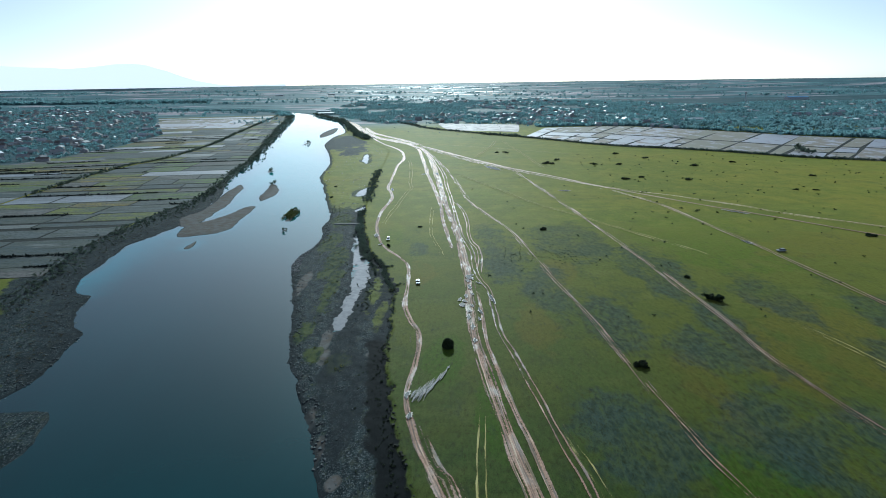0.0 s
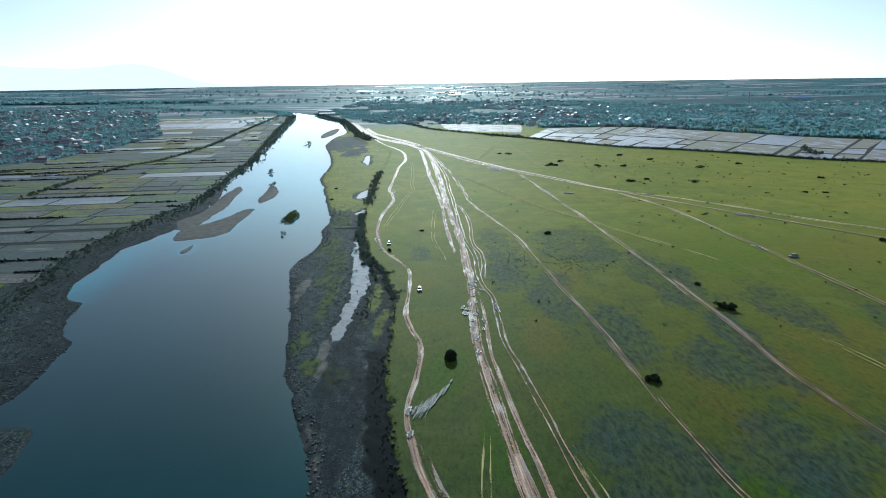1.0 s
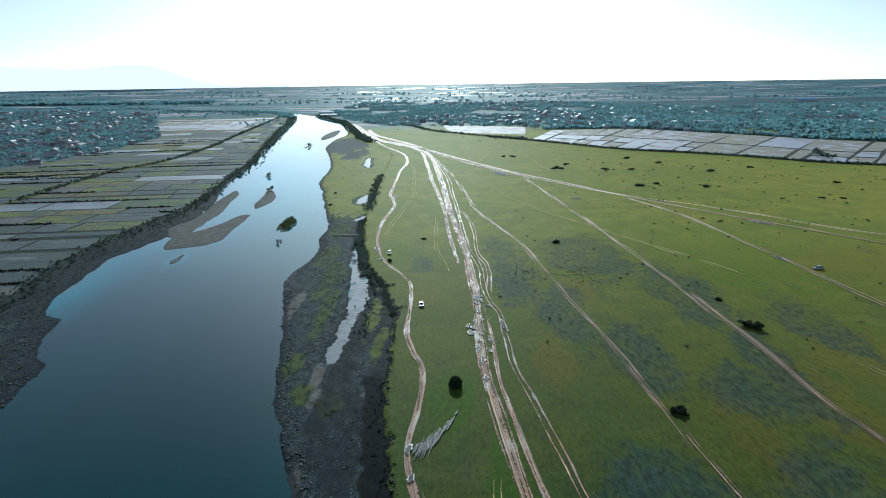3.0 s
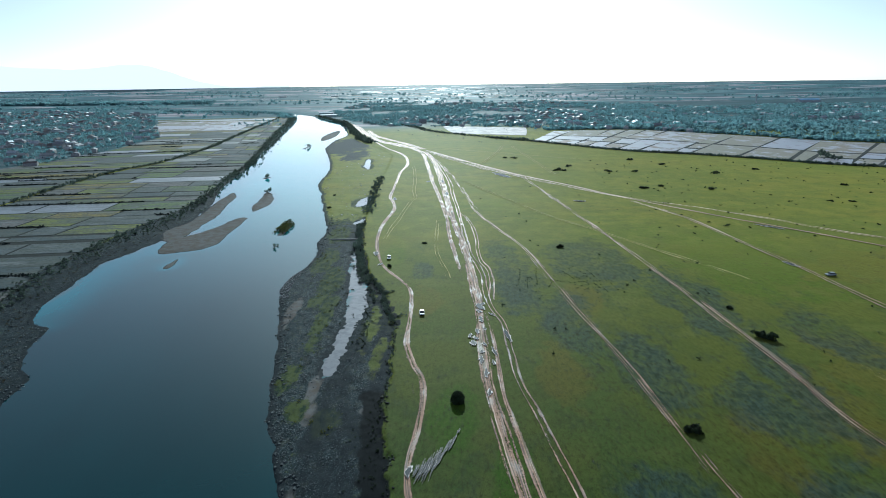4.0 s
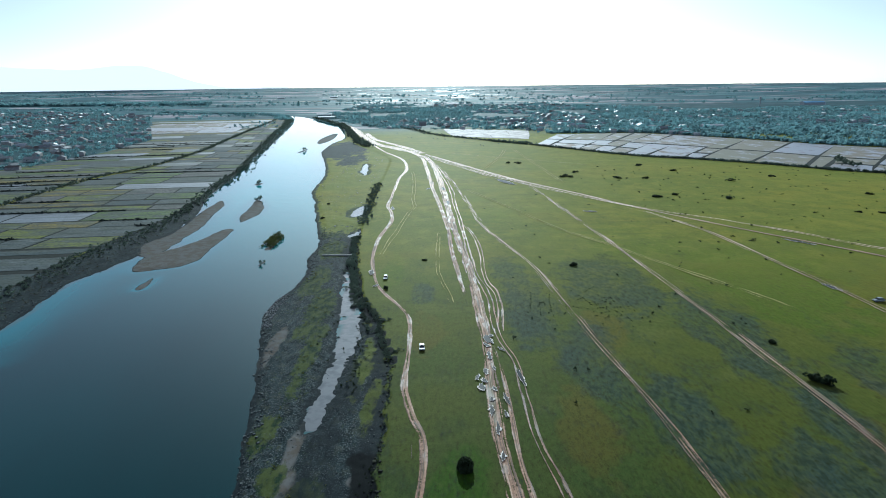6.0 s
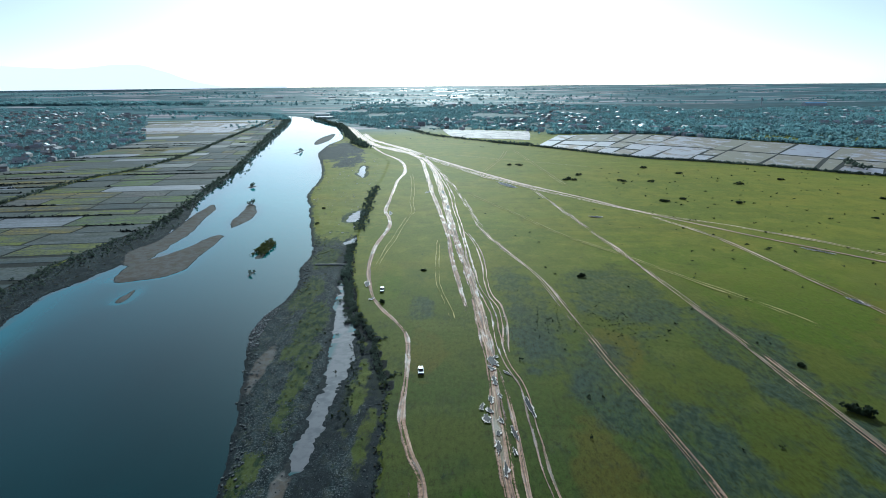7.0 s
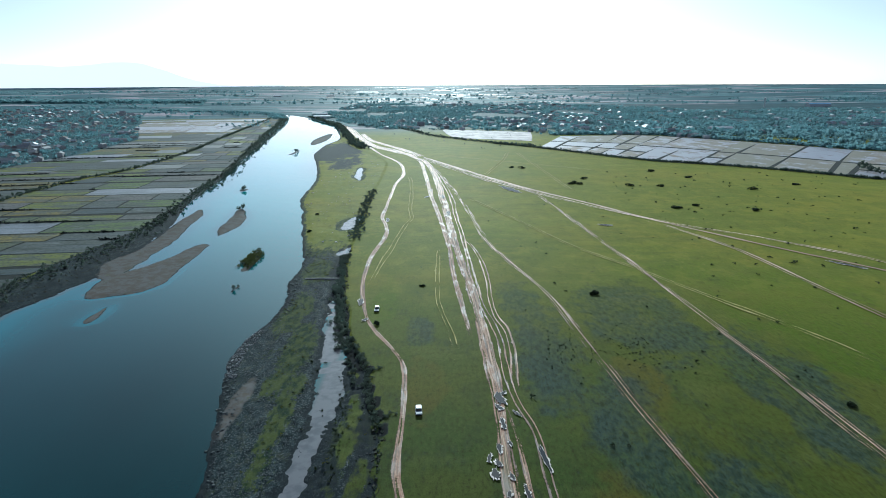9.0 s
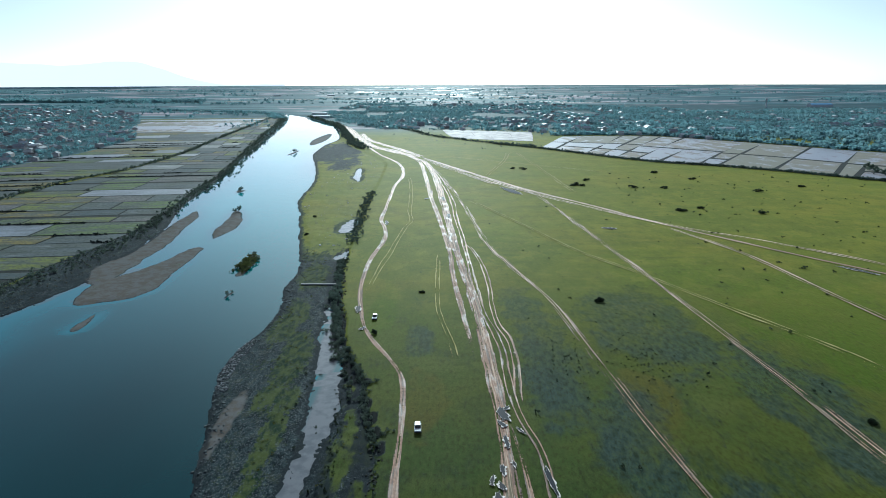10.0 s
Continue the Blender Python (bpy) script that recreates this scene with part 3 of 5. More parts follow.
        brown = soft_spots(x, y, [(34, 200, 9, 28), (53, 262, 9, 30), (102, 175, 12, 40), (130, 190, 25, 60), (-8, 262, 8, 25), (75, 155, 8, 30), (-80, 640, 18, 40), (200, 300, 60, 40), (-112, 600, 16, 70), (-100, 520, 12, 40), (-84, 455, 8, 30), (-118, 720, 16, 50), (270, 520, 120, 110), (340, 380, 110, 90), (190, 640, 90, 60)], rough)
        lush = soft_spots(x, y, [(2, 172, 8, 24), (140, 320, 45, 75), (100, 395, 35, 50), (16, 140, 6, 30), (-27, 335, 6, 40), (70, 110, 14, 16), (20, 480, 30, 60)], rough)
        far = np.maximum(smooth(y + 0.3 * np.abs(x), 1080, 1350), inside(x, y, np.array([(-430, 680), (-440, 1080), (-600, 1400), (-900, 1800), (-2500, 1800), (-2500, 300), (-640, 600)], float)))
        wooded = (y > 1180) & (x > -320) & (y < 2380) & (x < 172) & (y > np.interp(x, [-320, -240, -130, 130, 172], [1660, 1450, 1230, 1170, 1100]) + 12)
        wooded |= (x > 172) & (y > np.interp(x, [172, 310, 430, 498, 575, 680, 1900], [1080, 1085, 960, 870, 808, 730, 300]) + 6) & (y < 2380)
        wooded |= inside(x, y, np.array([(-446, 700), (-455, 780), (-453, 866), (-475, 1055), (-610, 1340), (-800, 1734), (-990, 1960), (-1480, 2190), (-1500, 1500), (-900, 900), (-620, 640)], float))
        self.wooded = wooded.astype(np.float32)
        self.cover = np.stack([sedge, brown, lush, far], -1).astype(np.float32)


def ground_z(x, y):
    if y > 1000 or y + abs(x) > 900:
        return 54 * max(0.0, (math.hypot(x, y - 50) - 2400) / 2450) ** 1.8
    return float(Land(np.array([x]), np.array([y])).z[0])


# ---- mesh helpers ----
def mesh_of(name, verts, faces, materials, soft=False):
    me = bpy.data.meshes.new(name)
    me.from_pydata([tuple(v) for v in verts], [], [tuple(f) for f in faces])
    for m in materials if isinstance(materials, (list, tuple)) else [materials]:
        me.materials.append(m)
    if soft:
        me.shade_smooth()
    me.update()
    return me


def quads(name, verts, material):
    """A mesh of loose quads, from an array of n x 4 x 3 corners; fast for large ones."""
    n = len(verts)
    me = bpy.data.meshes.new(name)
    me.vertices.add(4 * n)
    me.vertices.foreach_set("co", np.ascontiguousarray(verts, np.float32).ravel())
    me.loops.add(4 * n)
    me.loops.foreach_set("vertex_index", np.arange(4 * n, dtype=np.int32))
    me.polygons.add(n)
    me.polygons.foreach_set("loop_start", np.arange(n, dtype=np.int32) * 4)
    me.polygons.foreach_set("loop_total", np.full(n, 4, np.int32))
    me.materials.append(material)
    me.update()
    me.validate()
    return me


def sheet(name, verts, rows, cols, material, wrap=False):
    """A mesh of rows x cols grid points; wrap joins the last column to the first."""
    me = bpy.data.meshes.new(name)
    me.vertices.add(rows * cols)
    me.vertices.foreach_set("co", np.ascontiguousarray(verts, np.float32).ravel())
    wide = cols if wrap else cols - 1
    j, i = np.meshgrid(np.arange(rows - 1), np.arange(wide), indexing="ij")
    a, b = j * cols + i, j * cols + (i + 1) % cols
    loops = np.stack([a, b, b + cols, a + cols], -1).reshape(-1).astype(np.int32)
    n = len(loops) // 4
    me.loops.add(4 * n)
    me.loops.foreach_set("vertex_index", loops)
    me.polygons.add(n)
    me.polygons.foreach_set("loop_start", np.arange(n, dtype=np.int32) * 4)
    me.polygons.foreach_set("loop_total", np.full(n, 4, np.int32))
    me.materials.append(material)
    me.update()
    me.shade_smooth()
    return me


def part(name, me, parent, label="", at=(0, 0, 0)):
    ob = new(name, me)
    ob.parent = parent
    ob.location = at
    return tagged(ob, label) if label else ob


def block(x0, x1, y0, y1, z0, z1):
    v = [(x, y, z) for z in (z0, z1) for y in (y0, y1) for x in (x0, x1)]
    return v, [(0, 2, 3, 1), (4, 5, 7, 6), (0, 1, 5, 4), (2, 6, 7, 3), (0, 4, 6, 2), (1, 3, 7, 5)]


# ---- ground, one sheet to the horizon ----
dense = np.linspace(-43, 43, 780)
coarse = np.linspace(43, 317, 40)[1:-1]
angles = np.radians(np.concatenate([dense, coarse]))
radii, r = [0.5, 20, 40, 60], 75.0
while r < 4850:
    radii.append(r)
    r += 0.55 if r < 260 else max(0.55, (r - 128) ** 2 / 90000 * 1.4 + 0.35) if r < 1700 else 45.0
radii = np.array(radii + [4850.0])
rr, aa = np.meshgrid(radii, angles, indexing="ij")
gx, gy = (rr * np.sin(aa)).ravel(), (rr * np.cos(aa)).ravel() - 5
land = Land(gx, gy)
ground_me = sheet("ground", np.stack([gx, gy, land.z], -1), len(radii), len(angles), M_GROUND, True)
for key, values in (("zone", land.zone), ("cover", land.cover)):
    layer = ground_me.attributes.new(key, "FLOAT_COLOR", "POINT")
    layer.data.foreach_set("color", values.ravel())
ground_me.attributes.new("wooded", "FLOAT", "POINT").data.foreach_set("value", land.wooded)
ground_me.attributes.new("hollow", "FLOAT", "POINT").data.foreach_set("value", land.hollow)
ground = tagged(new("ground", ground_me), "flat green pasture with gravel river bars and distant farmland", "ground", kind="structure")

wx, wy = np.arange(-950, 131, 6.0), np.concatenate([[-4500, -2500, -1200, -600, -300, -100, 0], np.arange(40, 560, 4.0), np.arange(560, 2201, 12.0)])
my, mx = np.meshgrid(wy, wx, indexing="ij")
bed = Land(mx.ravel(), my.ravel())
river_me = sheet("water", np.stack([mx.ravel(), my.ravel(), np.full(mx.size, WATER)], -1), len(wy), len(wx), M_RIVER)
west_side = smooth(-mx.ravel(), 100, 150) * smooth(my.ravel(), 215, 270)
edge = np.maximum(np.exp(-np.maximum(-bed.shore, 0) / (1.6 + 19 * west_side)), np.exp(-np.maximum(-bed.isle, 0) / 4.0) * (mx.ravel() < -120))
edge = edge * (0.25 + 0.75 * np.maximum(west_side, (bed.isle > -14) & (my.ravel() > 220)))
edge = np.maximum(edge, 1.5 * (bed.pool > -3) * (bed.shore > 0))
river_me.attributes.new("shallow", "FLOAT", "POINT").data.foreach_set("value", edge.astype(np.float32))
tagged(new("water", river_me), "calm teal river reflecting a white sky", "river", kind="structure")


# ---- tracks over the pasture ----
PAIR = [(-1.25, 0), (-1.0, 0.5), (-0.8, 1.15), (-0.6, 0.45), (-0.3, 0.0), (0.3, 0.0), (0.6, 0.45), (0.8, 1.15), (1.0, 0.5), (1.25, 0)]
TWIN = [(-2.2, 0), (-1.95, 0.55), (-1.65, 0.05), (-1.1, 0.1), (-0.8, 1.0), (-0.5, 0.2), (0.2, 0.15), (0.5, 0.95), (0.8, 0.15), (1.25, 0.05), (1.55, 0.6), (1.8, 0)]
FAINT = [(o, w * 0.68) for o, w in PAIR]
LANE = [(-2.4, 0), (-1.9, 0.35), (-1.35, 0.9), (-0.7, 1.05), (0, 0.55), (0.7, 1.05), (1.35, 0.9), (1.9, 0.35), (2.4, 0)]
BROAD = [(-4.6, 0), (-4.0, 0.5), (-3.3, 0.9), (-2.6, 0.3), (-1.8, 0.9), (-0.9, 1.15), (0, 0.5), (0.9, 1.15), (1.8, 0.9), (2.6, 0.3), (3.3, 0.9), (4.0, 0.5), (4.6, 0)]
CHURNED = [(-3.0, 0), (-2.5, 0.5), (-2.1, 0.1), (-1.4, 0.6), (-0.8, 0.2), (-0.2, 0.62), (0.5, 0.15), (1.2, 0.6), (1.8, 0.2), (2.4, 0.5), (3.0, 0)]
lift = [0.05]


def track(points, profile, label, scale=1.0, grow=0.0):
    """A worn track: a strip that follows the ground, whose wear lets the grass through. grow: how much wider it gets with distance."""
    line = spline(points, 1.6)
    along = np.gradient(line, axis=0)
    along /= np.linalg.norm(along, axis=1)[:, None]
    across = np.stack([along[:, 1], -along[:, 0]], -1)
    offs, wear = np.array([p[0] for p in profile]) * scale, np.array([p[1] for p in profile])
    fine = np.linspace(offs[0], offs[-1], max(13, int((offs[-1] - offs[0]) / 0.3)))
    wear, offs = np.interp(fine, offs, wear), fine
    count = len(offs)
    length = np.concatenate([[0], np.cumsum(np.linalg.norm(np.diff(line, axis=0), axis=1))])
    wide = 1 + grow * smooth(line[:, 1], 280, 800) + 0.30 * waver(line[:, 0], line[:, 1], 17, 31)
    sway = np.stack([waver(line[:, 0] + 11 * offs[k], line[:, 1], 16, 30) for k in range(count)], -1) * 0.16 * scale * wide[:, None]
    sway += 0.16 * waver(line[:, 0], line[:, 1], 22, 36)[:, None]
    px = line[:, None, 0] + across[:, None, 0] * (offs * wide[:, None] + sway)
    py = line[:, None, 1] + across[:, None, 1] * (offs * wide[:, None] + sway)
    pz = Land(px.ravel(), py.ravel()).z.reshape(px.shape) + lift[0] - 0.02 * (wear > 0.5)
    lift[0] += 0.014
    me = sheet("dirt_track", np.stack([px, py, pz], -1).reshape(-1, 3), len(line), len(offs), M_RUT if profile is FAINT else M_TRACK)
    fade = np.minimum(1, np.minimum(np.arange(len(line)), np.arange(len(line))[::-1]) / 22)
    start = 330 if profile in (BROAD, LANE) else 190
    # grows with distance, for pale deposits and painted wet glare together
    silt_glare = np.repeat(smooth(line[:, 1] + 60 * waver(line[:, 0], line[:, 1], 40, 35), start, 1.35 * start + 250), len(offs))
    me.attributes.new("silt_glare", "FLOAT", "POINT").data.foreach_set("value", silt_glare.astype(np.float32))
    lane = np.stack([np.broadcast_to(offs * wide[:, None], px.shape), np.broadcast_to(length[:, None], px.shape), np.full(px.shape, 40 * lift[0])], -1)
    me.attributes.new("lane", "FLOAT_VECTOR", "POINT").data.foreach_set("vector", lane.astype(np.float32).ravel())
    layer = me.attributes.new("wear", "FLOAT", "POINT")
    worn = wear * (1 + 0.45 * smooth(line[:, 1], 190, 420)[:, None]) * (1.0 + 0.26 * waver(px, py, 9, 33) + 0.16 * waver(px, py, 34, 34)) * fade[:, None]
    layer.data.foreach_set("value", worn.astype(np.float32).ravel())
    return tagged(new("dirt_track", me), label, "dirt track", "tracks over the pasture", "structure")


track([(-125, 996), (-104, 919), (-81, 837), (-61, 784), (-48.5, 729), (-43.8, 672), (-46.3, 621), (-45.8, 565), (-44.8, 513), (-43.9, 487), (-39.2, 464), (-37.2, 437), (-40, 399),
       (-39.5, 365), (-37, 341), (-32, 315), (-27, 301), (-20.3, 287), (-15.8, 275), (-14.2, 258), (-13.8, 240), (-13.4, 221), (-10.5, 205), (-7.4, 195), (-6.5, 183), (-7, 170), (-8.5, 155),
       (-8.2, 146), (-6.7, 138), (-4, 125), (0, 112), (3, 102), (8, 80), (16, 40)], LANE, "pale muddy track winding along the river bank", 0.52, 0.55)
track([(-8, 150), (-4.7, 137), (-2.7, 128), (-0.7, 120), (1.3, 114.6), (3.7, 109), (10, 75)], CHURNED, "churned muddy side track", 0.8)
track([(-10.6, 205), (-9.3, 196), (-8.4, 186), (-7.8, 178)], PAIR, "pair of ruts beside a muddy track", 0.9)
track([(-39, 672), (-34, 630), (-30.5, 576), (-28.5, 522), (-25.3, 487), (-27.5, 469), (-30.5, 431), (-31.6, 411), (-34.2, 382), (-35.6, 352), (-36.5, 340)], FAINT, "faint pair of wheel ruts in grass", 1.1, 0.4)
track([(-217, 1343), (-169, 1177), (-131, 1040), (-104, 948), (-68, 885), (-40, 806), (-27.6, 773), (-17, 697), (-10.6, 621), (-6.7, 560), (-3.6, 513), (-1.4, 471), (0.5, 437), (3.9, 391),
       (7, 356), (9.6, 313), (10.9, 278), (11.7, 255), (11.6, 233), (11.5, 208), (11.7, 192), (12.8, 177), (14.3, 161), (16, 145), (17.5, 130), (19, 118), (20.8, 106), (26, 70), (34, 20)],
      BROAD, "broad pale mud track with several ruts", 0.46, 0.5)
track([(-39, 798), (-31, 760), (-24, 679), (-18.8, 616), (-14, 553), (-9.9, 513), (-6.1, 471), (-3.2, 437), (-1.1, 409), (-0.2, 380), (1.5, 352), (3.2, 330), (4.4, 313), (6.2, 297), (7.4, 290)],
      LANE, "pale side strand of a muddy track", 0.55, 0.9)
track([(-232, 1400), (-180, 1240), (-140, 1075), (-104, 945), (-66, 868), (-34, 815)], BROAD, "pale braided sand strand", 0.8, 0.7)
track([(-147, 1152), (-118, 1030), (-95, 971), (-71, 918), (-45, 853), (-30, 809)], BROAD, "pale braided sand strand", 0.6, 0.7)
track([(12.2, 256), (13.9, 245), (15.3, 226), (15.5, 202), (15.7, 183), (17.3, 167), (18.9, 153), (20.6, 139), (22.5, 127), (23.7, 116), (24.8, 106), (30, 60)],
      LANE, "muddy strand forking around a grass strip", 0.40)
track([(-18.4, 725), (-9, 652), (-3.9, 602), (0.4, 553), (2.9, 487), (5.5, 444), (7, 409), (8.3, 380), (9.4, 356), (10.4, 333), (12, 321), (14.2, 305), (15.4, 292), (15.3, 278), (15.6, 264), (17.2, 250),
       (19.8, 236), (20.1, 211), (20.9, 192), (23.1, 178), (25.4, 161), (27.4, 148), (28.8, 136), (30.3, 125), (31.8, 116), (33, 106), (38, 60)], PAIR, "pair of pale muddy ruts", 1.05, 0.5)
track([(5.5, 444), (8.7, 425), (12.2, 404), (14.5, 380), (15.1, 356), (14.7, 336), (15.7, 315), (18.2, 303), (18.7, 285), (17.5, 267), (17.8, 254), (19.3, 243)], PAIR, "narrow pair of wheel ruts in grass", 0.95)
track([(14.6, 163), (12.3, 143.5), (11, 127.6), (10.2, 114), (9.8, 106), (10, 70)], FAINT, "straight pair of yellowish wheel ruts", 1.05)
track([(29.5, 143), (31.5, 130), (33.4, 120), (35.5, 108), (39, 90)], FAINT, "faint pair of wheel ruts in grass", 1.0)
track([(-28, 790), (2, 589), (18, 431), (25, 396), (37.5, 344), (44, 289), (48.7, 245), (53, 215), (55.5, 191), (57, 169), (58.4, 150), (60.2, 135), (61.8, 121), (65, 105), (74, 60)],
      TWIN, "several straight wheel ruts across pasture", 0.8, 0.0)
track([(62, 600), (74, 486), (83.7, 396), (89, 340), (93, 298), (97, 251), (99, 220), (100.5, 194), (100.8, 174), (103, 157), (105, 144), (108, 129), (116, 95)], TWIN, "pale earthen ruts with a grassy middle", 0.8, 0.15)
track([(-33, 815), (27, 672), (62, 593), (96, 535), (129, 472), (162, 420), (190, 380), (215, 343), (236, 314), (300, 240)], LANE, "pale wet track running across the plain", 0.5, 0.9)
track([(-31, 805), (26, 662), (61, 584), (94, 526), (136, 466), (162, 440), (194, 403), (214, 371), (248, 335), (310, 270)], PAIR, "pale rutted track beside another", 1.3, 0.7)
track([(120, 480), (132, 450), (146, 407), (152, 355), (158, 311), (161, 272), (164, 242), (166, 214), (170, 160)], PAIR, "pair of pale wheel ruts", 1.2)
track([(-28, 783), (1, 712), (30, 640), (49, 600)], PAIR, "pale strand joining two tracks", 1.3)
track([(7, 570), (42, 476), (61, 421), (81, 382), (101, 340), (120, 302), (135, 262)], FAINT, "faint yellowish ruts in the grass", 1.2)
track([(78, 876), (86, 745), (92, 640), (96, 570)], FAINT, "faint pair of ruts", 1.6)
track([(-18, 830), (26, 797), (61, 767), (100, 735), (150, 690)], FAINT, "faint pair of ruts", 1.8)
track([(25, 645), (42.5, 716), (59, 792), (71, 876)], FAINT, "faint pair of ruts", 1.8)
track([(-7, 420), (-6.4, 343), (-4, 318), (-0.6, 297), (2, 270)], FAINT, "faint pair of ruts in grass", 1.0)
track([(118, 215), (128, 180), (134, 150), (140, 120)], FAINT, "faint pair of ruts in grass", 1.2)


# ---- puddles ----
def puddle(x, y, a, b, turn, label, seed, ragged=0.35, rim_wide=0.95):
    rng = np.random.default_rng(seed)
    root = new("puddle")
    a, b = a * 0.62, b * 0.7
    root.location, root.rotation_euler = (x, y, ground_z(x, y)), (0, 0, radians(turn))
    n = 72
    t = np.linspace(0, 2 * np.pi, n, endpoint=False)
    edge = np.clip(1 + ragged * 0.95 * sum(rng.uniform(-1, 1) / k**0.72 * np.sin(k * t + rng.uniform(0, 6)) for k in range(2, 24)), 0.22, 1.9)
    width = rim_wide * (0.06 + 0.5 * np.clip(sum(rng.uniform(-1, 1) / k**0.5 * np.sin(k * t + rng.uniform(0, 6)) for k in range(1, 16)), 0, 1))
    ring = lambda e, w, z: [((a * q + g) * np.cos(u), (b * q + g) * np.sin(u), z) for q, g, u in zip(e, w, t)]
    v = ring(edge * 0.98, width * 0, 0.335) + ring(edge, width * 0.5, 0.365) + ring(edge, width, 0.29)
    f = [(k * n + i, k * n + (i + 1) % n, (k + 1) * n + (i + 1) % n, (k + 1) * n + i) for k in (0, 1) for i in range(n)]
    part("silt_rim", mesh_of("silt_rim", v, f, M_SILT, True), root, "pale dried silt rim")
    part("water", mesh_of("water", ring(edge, width * 0, 0.345), [tuple(range(n))], M_PUDDLE), root, "still grey water")
    return tagged(root, label, "puddle", "puddles on the pasture")


for k, row in enumerate(((12.2, 254, 1.9, 4.5, 5), (8.6, 220, 1.1, 3.2, 0), (10.6, 207, 0.8, 3.4, 2), (11.6, 198, 0.7, 3.5, -4), (15.0, 213, 0.8, 4.0, 8),
                         (20.3, 226, 0.9, 7.0, 8), (-8.3, 150, 0.9, 2.6, 0), (-7.0, 139, 0.8, 2.2, -10), (-36.4, 331, 1.6, 4.5, 0), (11.9, 186, 0.6, 2.4, -5),
                         (92, 464, 3.0, 5.5, 60), (47, 592, 6.0, 20, 18), (157, 306, 1.6, 7, 12), (184, 381, 2.0, 10, 36), (-32.2, 312, 0.9, 2.4, -25),
                         (12.0, 241, 0.8, 4.0, 3), (10.2, 230, 0.7, 3.0, 0), (-18, 560, 1.5, 5, -20), (-40, 480, 1.5, 7, 10), (-6, 560, 1.6, 9, 3), (-2, 500, 1.5, 9, 3), (11.6, 249, 0.9, 2.4, 30), (13.4, 257, 0.7, 1.8, -30), (9.6, 224, 0.9, 2.0, 20), (7.6, 226, 0.7, 2.2, -10),
                         (12.2, 219, 0.6, 1.9, 10), (11.0, 213, 0.6, 1.6, -15), (14.2, 205, 0.5, 1.8, 4), (13.0, 232, 0.5, 1.6, 12), (16.0, 246, 0.5, 2.2, 30))):
    puddle(*row, "shallow rain puddle with pale muddy rim", 100 + k, 0.38)


rng = np.random.default_rng(31)
for k in range(21):
    u = (k + rng.uniform(-0.25, 0.25)) / 20
    tall = 0.8 + 6.6 * math.sin(math.pi * min(1.0, 0.12 + 0.85 * u)) * rng.uniform(0.6, 1.1) * (1.15 - 0.55 * u)
    puddle(-6.9 + 10.2 * u, 150.0 + 14 * u * u + 3.0 * u + rng.normal(0, 0.8), rng.uniform(0.24, 0.34), tall, rng.normal(-14, 3),
           "narrow strip of water lying in grass", 300 + k, 0.4, 0.10)


# ---- fields ----
def plot_row(parent, name, corners, z, material, thick=0.12):
    v = [(x, y, h) for h in (z - thick, z) for x, y in corners]
    me = mesh_of(name, v, [(4, 5, 6, 7), (0, 4, 7, 3), (0, 1, 5, 4), (1, 2, 6, 5), (2, 3, 7, 6)], material)
    return part(name, me, parent)


REEDS = []


def lay_fields(name, west, east, y0, y1, step, splits, slope, z, material, label, seed, gap=1.0, ring=None):
    """Rows of plots between two lines given as x by y, divided by weedy ditches."""
    rng = np.random.default_rng(seed)
    ys = [y0]
    while ys[-1] < y1:
        ys.append(ys[-1] + step * rng.uniform(0.55, 1.45) * (1 + max(0, ys[-1] - 700) / 1500))
    wx, ex = (lambda y: np.interp(y, [p[1] for p in west], [p[0] for p in west])), (lambda y: np.interp(y, [p[1] for p in east], [p[0] for p in east]))
    v, f = [], []
    for y in ys:
        a, b = wx(y), ex(y)
        if material is M_FIELD and y < 1000 and rng.random() < 0.75:
            u0, u1 = sorted(rng.uniform(-0.25, 1.25, 2))
            for u in np.arange(max(0, u0), min(1, u1), 0.9 / (b - a)):
                REEDS.append((a + (b - a) * u, y + slope * (b - a) * (u - 0.5) - 0.6, rng.uniform(0.8, 1.6)))
        v += [(a, y - slope * (b - a) / 2, z - 0.14), (b, y + slope * (b - a) / 2, z - 0.14)]
    f = [(2 * i, 2 * i + 1, 2 * i + 3, 2 * i + 2) for i in range(len(ys) - 1)]
    base = tagged(new(name, mesh_of(name, v, f, M_BUND)), label, "field", kind="structure")
    for lo, hi in zip(ys, ys[1:]):
        parts = max(1, splits + int(rng.integers(-1, 2)))
        cuts = [0.0, *sorted((k + rng.uniform(-0.3, 0.3)) / parts for k in range(1, parts)), 1.0]
        g = gap * rng.choice([0.10, 0.16, 0.3, 0.6, 1.5])
        for c, d in zip(cuts, cuts[1:]):
            spot = lambda u, y: (wx(y) + (ex(y) - wx(y)) * u, y + slope * (ex(y) - wx(y)) * (u - 0.5))
            e = gap * 0.22 / max(20.0, ex(lo) - wx(lo))
            plot_row(base, "plot", [spot(c + e, lo + g), spot(d - e, lo + g), spot(d - e, hi - g * 0.4), spot(c + e, hi - g * 0.4)], z + rng.uniform(-0.04, 0.04), material)
    return base


HEDGE = [(-326, 480), (-333, 558), (-335, 600), (-334, 652), (-321, 693), (-319, 758), (-325, 875), (-353, 1070), (-385, 1312), (-438, 1711)]
BANK_TOP = [(-168, 215), (-178, 262), (-187, 300), (-189, 350), (-188, 372), (-184, 405), (-181, 452), (-187, 506), (-203, 592), (-213, 684), (-252, 873), (-300, 1119), (-350, 1390), (-405, 1640)]
inset = lambda line, d: [(x + d, y) for x, y in line]
